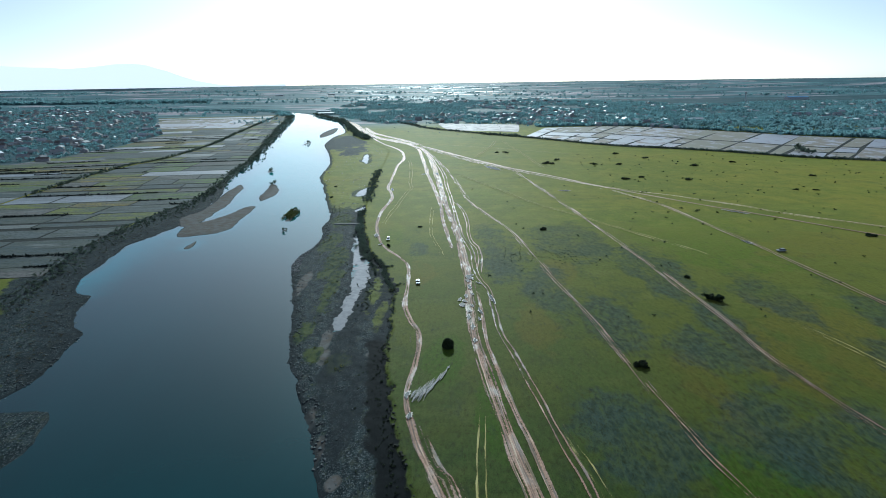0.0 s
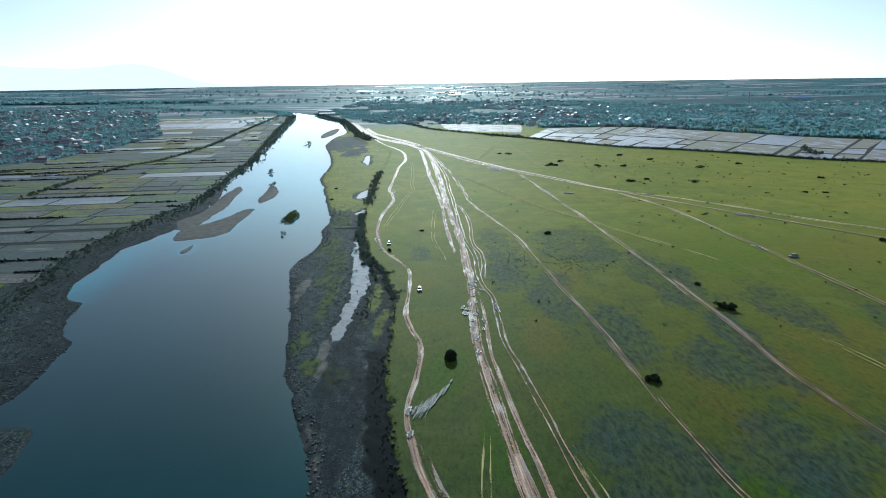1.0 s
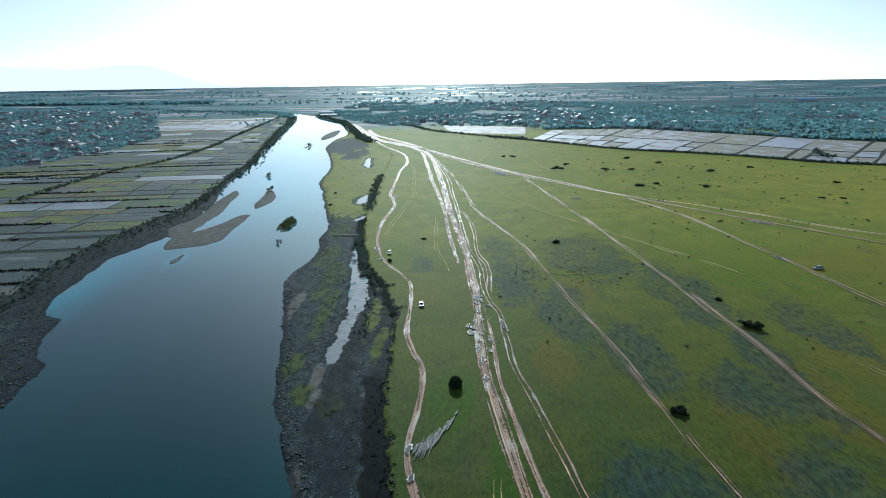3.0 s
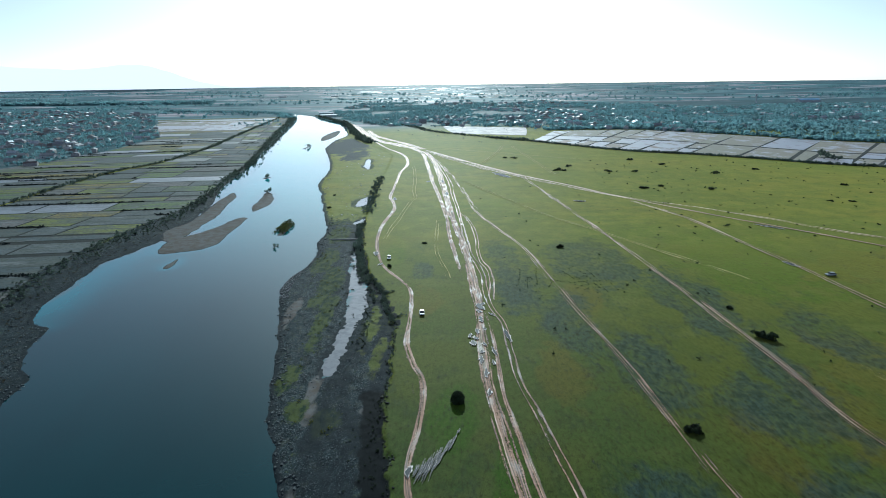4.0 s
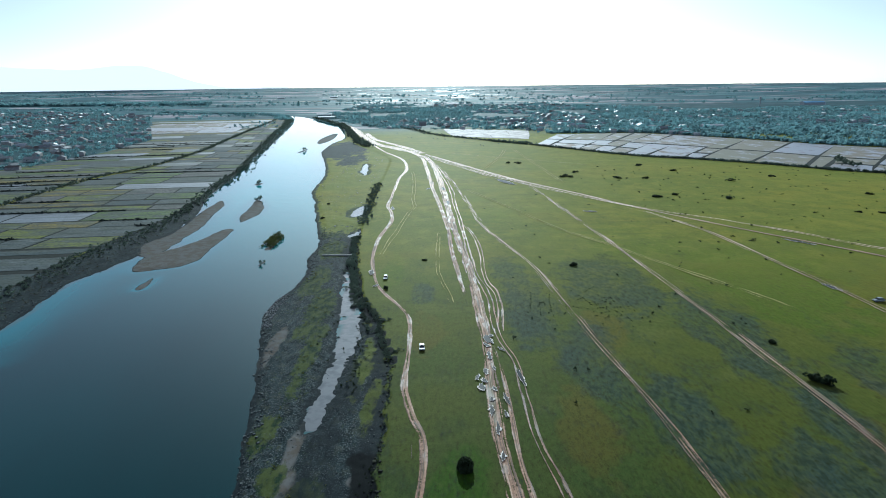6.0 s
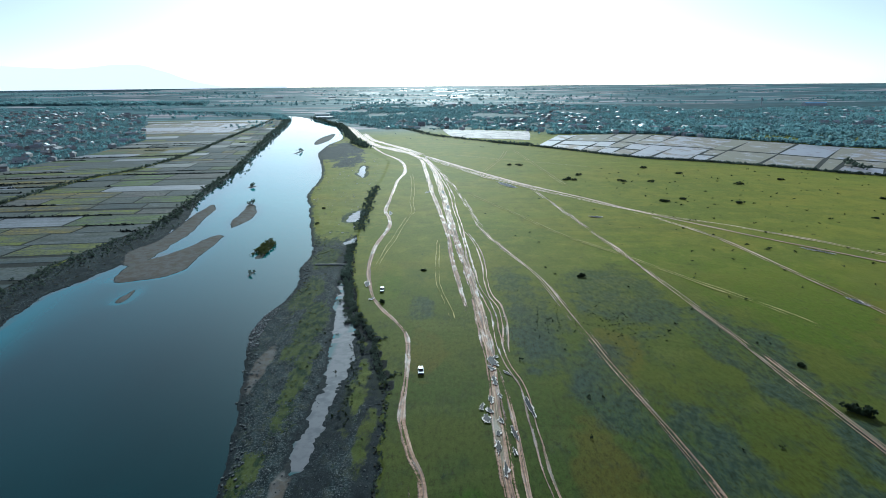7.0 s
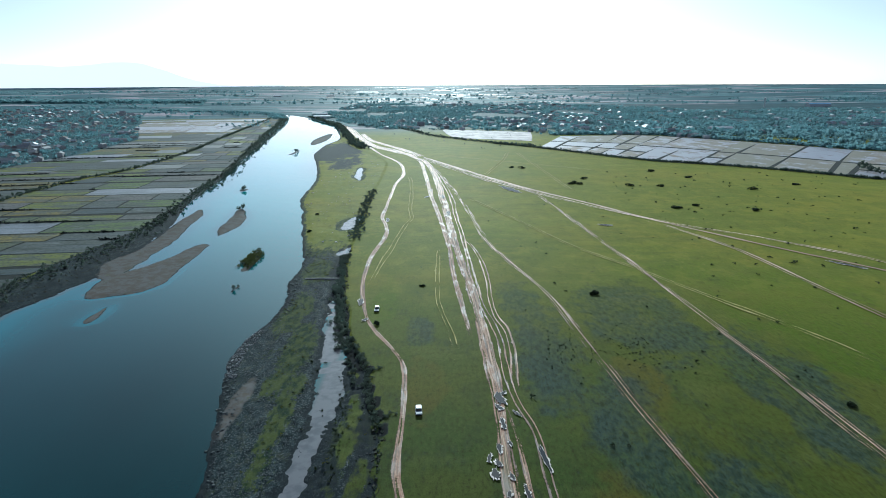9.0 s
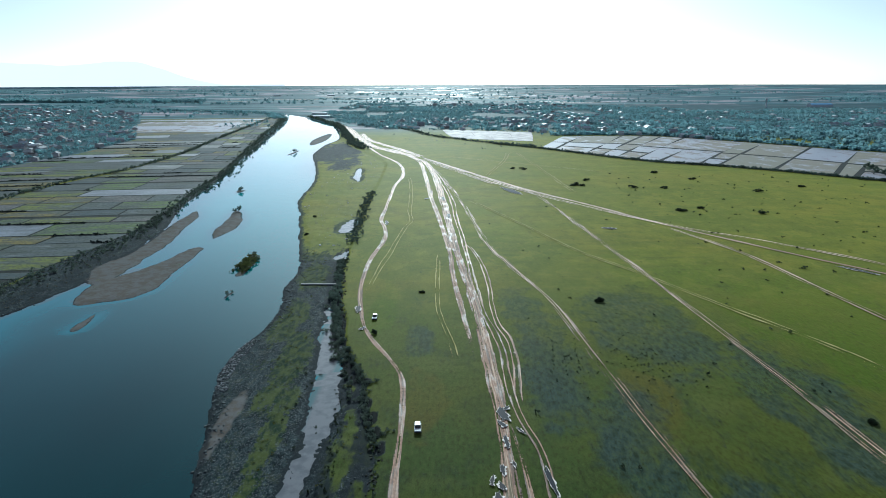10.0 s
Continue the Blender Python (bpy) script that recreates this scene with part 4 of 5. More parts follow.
lay_fields("field_west", inset([(-300, 200), (-310, 300), *HEDGE], 1.5), inset(BANK_TOP, -3), 255, 1560, 27, 3, 0.12, 0.12, M_FIELD, "strips of muddy and green paddies between dark ditches", 3, 3.6)
lay_fields("field_village", [(-520, 520), (-470, 700), (-452, 780), (-448, 866), (-470, 1055), (-600, 1350), (-760, 1700)], inset(HEDGE, -1.5), 520, 1560, 24, 2, 0.22, 0.12, M_FIELD,
           "muddy grey and green fields beside a village", 5, 1.3)
lay_fields("field_flooded_west", [(-560, 1180), (-640, 1420)], [(-390, 1180), (-430, 1420)], 1180, 1420, 45, 3, 0.1, 0.34, M_FLOODED, "pale flooded fields beyond the village", 7, 1.2)
lay_fields("field_outer", [(-900, 300), (-900, 520), (-700, 700)], [(-312, 300), (-338, 520), (-480, 700)], 300, 640, 22, 3, 0.15, 0.12, M_FIELD, "grey fields near a village", 9, 1.4)
# flooded paddies east of the pasture; built along their own length
EAST_FRONT = [(115, 912), (206, 781), (273, 733), (321, 692), (367, 641), (430, 603), (520, 545)]
EAST_BACK = [(172, 1080), (310, 1085), (430, 960), (498, 870), (575, 808), (680, 730)]


def paddies_east():
    rng = np.random.default_rng(12)
    front, back = spline(EAST_FRONT, 5), spline(EAST_BACK, 5)
    at = lambda line, u: line[int(u * (len(line) - 1))]
    us = np.linspace(0, 1, 60)
    v = [(*at(line, u), 0.1) for u in us for line in (front, back)]
    base = tagged(new("field_paddies", mesh_of("field_paddies", v, [(2 * i, 2 * i + 2, 2 * i + 3, 2 * i + 1) for i in range(59)], M_BUND)),
                  "flooded pale paddies divided by low bunds", "field", kind="structure")
    cols = np.cumsum(np.concatenate([[0], rng.uniform(0.5, 1.6, 17)]))
    cols /= cols[-1]
    lean = lambda u, w: min(1.0, max(0.0, u + 0.035 * (w - 0.5) * math.sin(math.pi * u)))
    spot = lambda u, w: at(front, lean(u, w)) * (1 - w) + at(back, lean(u, w)) * w
    for lo, hi in zip(cols, cols[1:]):
        middle = 0.46 + 0.05 * math.sin(9 * lo) + rng.uniform(-0.03, 0.03)
        depths = [0.0, middle, 1.0] if rng.random() < 0.7 else [0.0, 0.5 * middle, middle, 1.0]
        for c, d in zip(depths, depths[1:]):
            plot_row(base, "paddy", [spot(lo + 0.0027, c + 0.018), spot(hi - 0.0027, c + 0.018), spot(hi - 0.0027, d - 0.018), spot(lo + 0.0027, d - 0.018)],
                     0.22 + rng.uniform(-0.02, 0.02), M_FLOODED)


paddies_east()
lay_fields("field_far_paddies", [(8, 1020), (-8, 1110), (-14, 1190)], [(116, 1020), (128, 1110), (135, 1190)], 1028, 1165, 40, 3, -0.45, 0.25, M_MUDFLAT, "pale wet mud field by the woods", 15, 1.0)
rng = np.random.default_rng(77)
glints = tagged(new("field_far", mesh_of("field_far", [(-5, 2590, -3), (5, 2590, -3), (5, 2600, -3)], [(0, 1, 2)], M_BUND)), "distant pale flooded fields", "field", kind="structure")
for k in range(150):
    x, y = (rng.normal(-60, 380), rng.uniform(2480, 4500)) if k < 120 else (rng.uniform(-2300, 2600), rng.uniform(2300, 4300))
    w, d = rng.uniform(14, 90), rng.uniform(6, 26)
    corners = [(x - w, y - d), (x + w, y - d + rng.uniform(-15, 15)), (x + w * 0.9, y + d), (x - w * 0.8, y + d)]
    hs = Land(np.array([c[0] for c in corners]), np.array([c[1] for c in corners])).z + 0.6
    part("plot", mesh_of("plot", [(*c, h) for c, h in zip(corners, hs)] + [(*c, h - 0.5) for c, h in zip(corners, hs)],
                         [(0, 1, 2, 3), (4, 0, 3, 7), (1, 5, 6, 2), (0, 4, 5, 1), (2, 6, 7, 3)], M_FLOODED), glints)


# ---- plants ----
def clumps(count, wide, tall, size, seed, base=0.0, lobes=7):
    """Corners of loose leaf clumps filling an uneven crown: count x 4 x 3."""
    rng = np.random.default_rng(seed)
    centre = np.stack([rng.normal(0, 0.42, lobes) * wide, rng.normal(0, 0.42, lobes) * wide, base + rng.uniform(0.25, 0.8, lobes) * tall], -1)
    rad = rng.uniform(0.28, 0.55, lobes)
    if lobes == 1:
        centre[0], rad[0] = (0, 0, base + 0.48 * tall), 0.95
    pick = rng.integers(0, lobes, count)
    ways = rng.normal(size=(count, 3))
    ways /= np.linalg.norm(ways, axis=1)[:, None]
    p = centre[pick] + ways * (rad[pick] * rng.uniform(0.55, 1.05, count))[:, None] * np.array([wide, wide, tall * 0.62])
    p[:, 2] = np.maximum(p[:, 2], base + 0.06 * tall)
    u = rng.normal(size=(count, 3))
    u /= np.linalg.norm(u, axis=1)[:, None]
    w = np.cross(u, rng.normal(size=(count, 3)))
    w /= np.linalg.norm(w, axis=1)[:, None]
    s = size * rng.uniform(0.5, 1.3, count)[:, None]
    return np.stack([p - u * s - w * s * 0.6, p + u * s - w * s * 0.4, p + u * s * 0.8 + w * s * 0.7, p - u * s * 0.7 + w * s * 0.5], 1)


def stems(height, radius, limbs, seed):
    """A tapered trunk with limbs."""
    rng = np.random.default_rng(seed)
    v, f = [], []

    def limb(a, b, r0, r1):
        a, b = np.array(a, float), np.array(b, float)
        axis = (b - a) / np.linalg.norm(b - a)
        side = np.cross(axis, (0.3, 0.8, 0.1))
        side /= np.linalg.norm(side)
        other = np.cross(axis, side)
        at = len(v)
        for c, r in ((a, r0), ((a + b) / 2 + rng.normal(0, r0 * 0.6, 3), (r0 + r1) / 2), (b, r1)):
            v.extend(c + r * (math.cos(k * math.pi / 3) * side + math.sin(k * math.pi / 3) * other) for k in range(6))
        f.extend((at + 6 * j + k, at + 6 * j + (k + 1) % 6, at + 6 * j + 6 + (k + 1) % 6, at + 6 * j + 6 + k) for j in (0, 1) for k in range(6))

    limb((0, 0, -0.3), (0, 0, height * 0.6), radius, radius * 0.6)
    for k in range(limbs):
        u = k * 2.4 + rng.uniform(0, 1)
        limb((0, 0, height * rng.uniform(0.15, 0.5)), (math.cos(u) * height * 0.4, math.sin(u) * height * 0.4, height * rng.uniform(0.6, 0.9)), radius * 0.5, radius * 0.15)
    return v, f


def shrub(name, x, y, wide, tall, count, label, category, seed, group="", material=M_LEAF, base=0.0, lobes=9):
    root = new(name)
    root.location = (x, y, ground_z(x, y))
    v, f = stems(tall, 0.035 * tall + 0.03, 5, seed)
    part("trunk", mesh_of("trunk", v, f, M_BARK), root)
    part("crown", quads("crown", clumps(count, wide, tall, 0.11 * wide + 0.12, seed, base - 0.18 * tall, lobes), material), root)
    return tagged(root, label, category, group)


shrub("shrub", 3, 181, 1.8, 3.4, 2600, "dense dark round bush standing alone on grass", "bush", 5, lobes=1)
for k, (x, y, w, h) in enumerate(((59.8, 166.5, 1.9, 2.4), (61.2, 165.5, 1.5, 2.0), (104.0, 223, 2.2, 2.6), (106.6, 221, 2.2, 2.8), (57, 340, 2.1, 2.0), (151, 516, 3.2, 2.4), (154.5, 516, 2.4, 2.0), (169, 523, 2.6, 1.8),
                                  (201, 506, 3.2, 2.4), (147, 608, 3.5, 2.5), (171, 606, 3.0, 2.4), (117, 646, 3.2, 2.5), (104, 622, 3.4, 2.4), (100, 618, 2.6, 2.0), (107, 617, 2.8, 2.0), (238, 588, 3.0, 3.0),
                                  (226, 317, 2.4, 1.5), (105, 250, 1.2, 1.2), (-12.6, 351, 1.3, 0.9), (283, 610, 3, 2.0), (210, 650, 3, 2.0), (190, 690, 3.4, 2.2), (62, 720, 3, 2), (70, 716, 3, 2),
                                  (-27.5, 308, 1.0, 1.8), (-83, 452, 1.3, 1.2), (-88, 500, 1.4, 1.2), (310, 520, 3, 1.6), (262, 455, 2, 1.2), (275, 452, 2, 1.2), (330, 455, 2.2, 1.4))):
    shrub("shrub", x, y, w, h, 420 if y < 400 else 180, "low dark bush on the open pasture", "bush", 40 + k, "bushes on the pasture")


def scatter(name, spots, kinds, material, label, category, seed):
    """Many plants in one mesh. spots: x, y, size."""
    rng = np.random.default_rng(seed)
    spots = np.array(spots)
    z = Land(spots[:, 0], spots[:, 1]).z
    out = []
    for (x, y, s), h in zip(spots, z):
        shape = kinds[rng.integers(len(kinds))]
        a = rng.uniform(0, 6.3)
        c, n = math.cos(a) * s, math.sin(a) * s
        q = shape.copy()
        q[..., 0], q[..., 1] = shape[..., 0] * c - shape[..., 1] * n + x, shape[..., 0] * n + shape[..., 1] * c + y
        q[..., 2] = shape[..., 2] * s * rng.uniform(0.75, 1.25) + h - 0.05
        out.append(q)
    return tagged(new(name, quads(name, np.concatenate(out), material)), label, category, kind="stuff")


def beside(points, step, spread, low, high, seed, skip=0.0):
    rng = np.random.default_rng(seed)
    line = spline(points, step)
    out = []
    for x, y in line:
        if rng.random() >= skip:
            out.append((x + rng.normal(0, spread), y + rng.normal(0, spread * 0.6), rng.uniform(low, high)))
    return out


FINE = [clumps(110, 1.0, 1.5, 0.17, 200 + k) for k in range(5)]
MEDIUM = [clumps(46, 1.0, 1.5, 0.26, 220 + k) for k in range(6)]
ROUGH = [clumps(22, 1.0, 1.7, 0.42, 240 + k, 0.15, 5) for k in range(8)]
CANOPY = [clumps(15, 1.35, 1.7, 0.62, 250 + k, 0.1, 6) for k in range(8)]
rng = np.random.default_rng(37)
slope_at = [(rng.uniform(-190, -115), rng.uniform(150, 420), rng.uniform(0.2, 0.6)) for _ in range(2600)]
slope_land = Land(np.array([w[0] for w in slope_at]), np.array([w[1] for w in slope_at]))
slope_at = [w for w, d, z in zip(slope_at, slope_land.shore, slope_land.z) if 4 < d < 26 and z > WATER + 0.1 and w[0] < np.interp(w[1], LEFT_BANK[:, 1], LEFT_BANK[:, 0])]
scatter("mudbank_scrub", slope_at[:900], [clumps(16, 1.0, 0.9, 0.28, 280 + k) for k in range(4)], leaf_material("dry_scrub_leaves", (0.055, 0.054, 0.042), (0.11, 0.10, 0.072), 0.5),
        "low dry grey-brown scrub on a muddy bank", "scrub", 38)
# dark scrub on the eroded bank of the pasture
scatter("bank_scrub", beside([(-7, 104), (-11, 124), (-14.5, 144), (-17.5, 164), (-18.5, 184)], 0.8, 1.1, 0.12, 0.4, 1) + beside([(-13, 104), (-17, 130), (-19.5, 150), (-21.5, 178)], 1.6, 1.8, 0.10, 0.32, 2),
        FINE, M_LEAF, "dark tangled scrub on an eroded bank", "scrub", 3)
scatter("bank_scrub", beside([(-19.3, 238), (-22.5, 250), (-24.8, 262), (-26.3, 272), (-31, 284), (-35.5, 297)], 0.5, 0.7, 0.35, 0.95, 21) + beside([(-16.5, 186), (-17.6, 210), (-18.8, 234)], 1.5, 0.4, 0.25, 0.5, 22)
        + beside([(-19.5, 243), (-17, 246)], 0.5, 0.5, 0.4, 0.8, 23) + beside([(-26, 271), (-22.5, 273)], 0.5, 0.5, 0.4, 0.8, 24), FINE, M_LEAF_BANK, "dark ragged scrub on the crumbling pasture edge", "scrub", 25)
scatter("bank_scrub", beside([(-35, 286), (-40, 303), (-44.5, 328), (-47.5, 345), (-51.5, 380), (-53, 400)], 0.55, 1.2, 0.5, 1.4, 4), FINE, M_LEAF_BANK, "dark leafy scrub overhanging a backwater pool", "scrub", 5)
scatter("bank_scrub", beside([(-33, 272), (-31.5, 258), (-30.6, 246), (-29.6, 232), (-28.5, 218)], 0.9, 0.9, 0.14, 0.42, 81) + beside([(-27, 250), (-26, 232), (-24, 212)], 3.5, 2.0, 0.12, 0.35, 82), FINE, M_LEAF,
        "dark tussocks on the damp ground beside a pool", "scrub", 83)
scatter("bank_scrub", beside([(-54, 432), (-57, 480), (-60, 530), (-62, 590)], 0.5, 2.0, 0.4, 1.25, 6) + beside([(-28, 262), (-31, 272), (-33, 280)], 1.0, 0.9, 0.5, 1.0, 7), MEDIUM, M_LEAF_BANK,
        "dark scrub along the pasture bank", "scrub", 8)
scatter("ditch_reeds", REEDS, [clumps(8, 1.0, 1.0, 0.4, 290 + k) for k in range(4)], leaf_material("ditch_reed_leaves", (0.010, 0.016, 0.015), (0.022, 0.030, 0.026), 0.1), "dark reeds along field ditches", "reeds", 39)
# shrubs along the far bank of the river and the canal
scatter("bank_shrubs", beside(BANK_TOP[:7], 0.7, 3.0, 0.4, 1.2, 9) + beside(inset(BANK_TOP[1:7], 7), 1.5, 3.2, 0.3, 1.0, 19), MEDIUM, M_LEAF_BANK, "grey-green shrubs lining the muddy river bank", "shrubs", 10)
scatter("bank_shrubs", beside(BANK_TOP[6:], 0.6, 3.2, 0.4, 1.25, 11) + beside(inset(BANK_TOP[8:], 9), 1.8, 3.0, 0.5, 1.5, 12), ROUGH, M_LEAF_BANK, "trees and shrubs lining the distant river bank", "shrubs", 13)
scatter("paddy_hedge", beside([(-180, 1358), (-123, 1294), (-76, 1224), (-33, 1106), (3, 1046), (42, 992), (79, 960), (113, 926)], 1.0, 3.0, 0.7, 1.8, 68)
        + [(px, py, 1.1) for px, py in ((40, 905), (44, 900), (20, 960), (-20, 1010), (-26, 1018), (66, 930), (-60, 1030), (-66, 1036), (-90, 1120), (-8, 1000))], ROUGH, M_LEAF_BANK,
        "dark hedge and bushes along the pasture's end", "hedge", 69)
scatter("canal_hedge", beside(HEDGE, 0.65, 2.4, 0.4, 1.3, 14, 0.12), ROUGH, M_LEAF_BANK, "dark hedge along a field canal", "hedge", 15)
scatter("paddy_hedge", beside([(60, 968), (115, 905), *EAST_FRONT[1:]], 0.35, 2.2, 0.5, 1.4, 16) + [(391 + 2 * k * 0.6, 662 + k * 6, 3.0) for k in range(10)], ROUGH, M_LEAF_BANK,
        "dark hedge between pasture and flooded paddies", "hedge", 17)
scatter("river_trees", beside([(-395, 1570), (-480, 1780), (-620, 1915), (-900, 2040)], 1.2, 8, 1.8, 3.4, 65), CANOPY, M_LEAF_HAZE, "grey-green trees hiding the river beyond its bend", "trees", 66)
scatter("river_trees", beside([(-112, 905), (-122, 935), (-150, 1040), (-185, 1200), (-222, 1350), (-262, 1450), (-335, 1640)], 1.2, 3.4, 1.3, 2.7, 18), ROUGH, M_LEAF_BANK,
        "dense dark trees on the river's far bend", "trees", 19)
rng = np.random.default_rng(31)
weeds_at = []
while len(weeds_at) < 900:
    x, y = rng.uniform(-75, -18), rng.uniform(110, 420)
    weeds_at.append((x, y, rng.uniform(0.25, 0.6)))
weeds_land = Land(np.array([w[0] for w in weeds_at]), np.array([w[1] for w in weeds_at]))
weeds_at = [w for w, z, p, d in zip(weeds_at, weeds_land.z, weeds_land.pool, weeds_land.zone[:, 3]) if WATER + 0.15 < z < -0.2 and p < -2 and d > 0.25]
scatter("weeds", weeds_at, [clumps(16, 1.0, 0.9, 0.3, 260 + k) for k in range(4)], leaf_material("weed_leaves", (0.07, 0.08, 0.022), (0.13, 0.13, 0.04)), "low yellow-green weeds on the gravel bar", "weeds", 32)
isle_at = [(rng.normal(-99.3, 2.0), rng.uniform(380, 407), rng.uniform(0.7, 1.5)) for _ in range(60)]
scatter("islet_scrub", isle_at, MEDIUM, leaf_material("islet_leaves", (0.05, 0.065, 0.02), (0.11, 0.12, 0.04)), "yellow-green scrub on a small river islet", "scrub", 33)
scatter("islet_scrub", [(-100.5, 410, 1.8), (-99.5, 408, 1.5), (-168.5, 600, 2.2), (-144, 522, 2.2), (-145, 516, 1.8), (-93, 350, 1.2), (-92.5, 353, 1.0), (-192, 872, 2.4), (-192.5, 885, 2.0), (-168, 597, 1.8)],
        MEDIUM, M_LEAF_BANK, "dark bushes on tiny river islets", "scrub", 34)


rng = np.random.default_rng(35)
# clumps at the herd's places stand in for livestock that is not built
herd_and_tufts = [(rng.normal(36, 4), rng.normal(287, 9), rng.uniform(0.3, 0.5)) for _ in range(45)] + [(rng.normal(57, 6), rng.normal(284, 13), rng.uniform(0.3, 0.5)) for _ in range(95)]
herd_and_tufts += [(rng.uniform(20, 330), rng.uniform(180, 640), rng.uniform(0.5, 0.95)) for _ in range(130)] + [(rng.uniform(-46, -30), rng.uniform(220, 285), rng.uniform(0.4, 0.7)) for _ in range(20)]
herd_and_tufts += [(rng.uniform(130, 430), rng.uniform(330, 690), rng.uniform(0.6, 1.3)) for _ in range(150)]
scatter("tussocks", herd_and_tufts, [clumps(14, 0.8, 0.9, 0.3, 270 + k) for k in range(4)], M_LEAF, "small dark clumps dotting the pasture, many standing in for livestock", "tussocks", 36)


# ---- woods and villages ----
def fill(count, x0, x1, y0, y1, keep, seed, low, high):
    rng = np.random.default_rng(seed)
    x, y = rng.uniform(x0, x1, count), rng.uniform(y0, y1, count)
    ok = keep(x, y)
    return np.stack([x[ok], y[ok], rng.uniform(low, high, ok.sum())], -1)


VILLAGE_WEST = np.array([(-446, 700), (-455, 780), (-453, 866), (-475, 1055), (-610, 1340), (-800, 1734), (-990, 1960), (-1480, 2190), (-1500, 1500), (-900, 900), (-620, 640)], float)
back_x, back_y = [p[0] for p in EAST_BACK], [p[1] for p in EAST_BACK]


def east_of_paddies(x, y):
    line = np.where(x > 172, np.interp(x, back_x, back_y), np.interp(x, [-320, -240, -130, 130, 172], [1660, 1450, 1230, 1170, 1100])) + 12
    return (y > line) & (y < line + 1250 + 250 * waver(x, y, 400, 41)) & (waver(x, y, 90, 42) > -0.3) & (waver(x, y, 33, 45) > -0.55) & (y < 2480)


WEST_HOUSES = fill(1700, -1400, -440, 680, 2050, lambda x, y: inside(x, y, VILLAGE_WEST) & (x < np.interp(y, [700, 1055, 1734], [-462, -490, -820])), 92, 0, 1)[:112]
EAST_HOUSES = fill(1900, -300, 1700, 900, 2400, lambda x, y: east_of_paddies(x, y) & (waver(x, y, 260, 43) > -0.25) & ((x < 420) | (np.sin(12.9 * x + 7.1 * y) > 0.55)), 93, 0, 1)[:178]
cleared = {(int(x // 12), int((y - d) // 12)) for x, y, _ in np.vstack([WEST_HOUSES, EAST_HOUSES]) for d in (-6, 4, 14, 24, 34, 44)}


def clear_of_houses(spots):
    return [p for p in spots if (int(p[0] // 12), int(p[1] // 12)) not in cleared]


scatter("village_trees", clear_of_houses(fill(17000, -1500, -440, 640, 2190, lambda x, y: inside(x, y, VILLAGE_WEST) & (waver(x, y, 70, 44) > -0.6), 51, 0.9, 2.2)), CANOPY, M_LEAF_HAZE, "grey-green trees among village houses", "trees", 52)
scatter("woods", clear_of_houses(fill(52000, -340, 1900, 760, 2500, east_of_paddies, 53, 1.3, 3.2)), CANOPY, M_LEAF_HAZE, "grey-green woods and orchards beyond the paddies", "trees", 54)
scatter("woods", fill(5200, 300, 1500, 700, 1500, lambda x, y: east_of_paddies(x, y) & (y < np.interp(x, back_x, back_y) + 330) & (waver(x, y, 80, 142) > -0.15), 153, 2.4, 4.6), CANOPY, M_LEAF_HAZE, "tall dense grey-green woods behind the paddies", "trees", 154)
scatter("woods", beside([(165, 1105), (310, 1105), (430, 980), (498, 890), (575, 825), (690, 740)], 0.8, 7, 1.4, 3.2, 55), CANOPY, M_LEAF_HAZE, "edge of the woods behind the paddies", "trees", 56)
scatter("tree_belt", fill(2600, -2000, -1000, 2600, 2760, lambda x, y: np.abs(y - 2680 - 0.05 * x - 60) < 55, 57, 4.5, 6.5), CANOPY, M_LEAF_HAZE, "long dark tree belt on the plain", "trees", 58)
scatter("field_trees", fill(15000, -2600, 2900, 1500, 4300, lambda x, y: (waver(x * 0.22, y, 90, 61) > 0.34) & ~inside(x, y, VILLAGE_WEST) & ((x < -480) | (y > 2400)) & (np.hypot(x, y) < 4300), 59, 2.6, 5.0), CANOPY, M_LEAF_HAZE,
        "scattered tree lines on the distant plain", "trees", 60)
scatter("field_trees", fill(420, -440, -230, 1150, 1800, lambda x, y: (x > np.interp(y, [1070, 1312, 1711], [-353, -385, -438]) - 60) & (x < np.interp(y, [1119, 1390, 1640], [-306, -356, -410])) & (waver(x, y, 60, 62) > 0.1), 63, 1.6, 3.2),
        ROUGH, M_LEAF_HAZE, "scattered field trees by the river bend", "trees", 64)


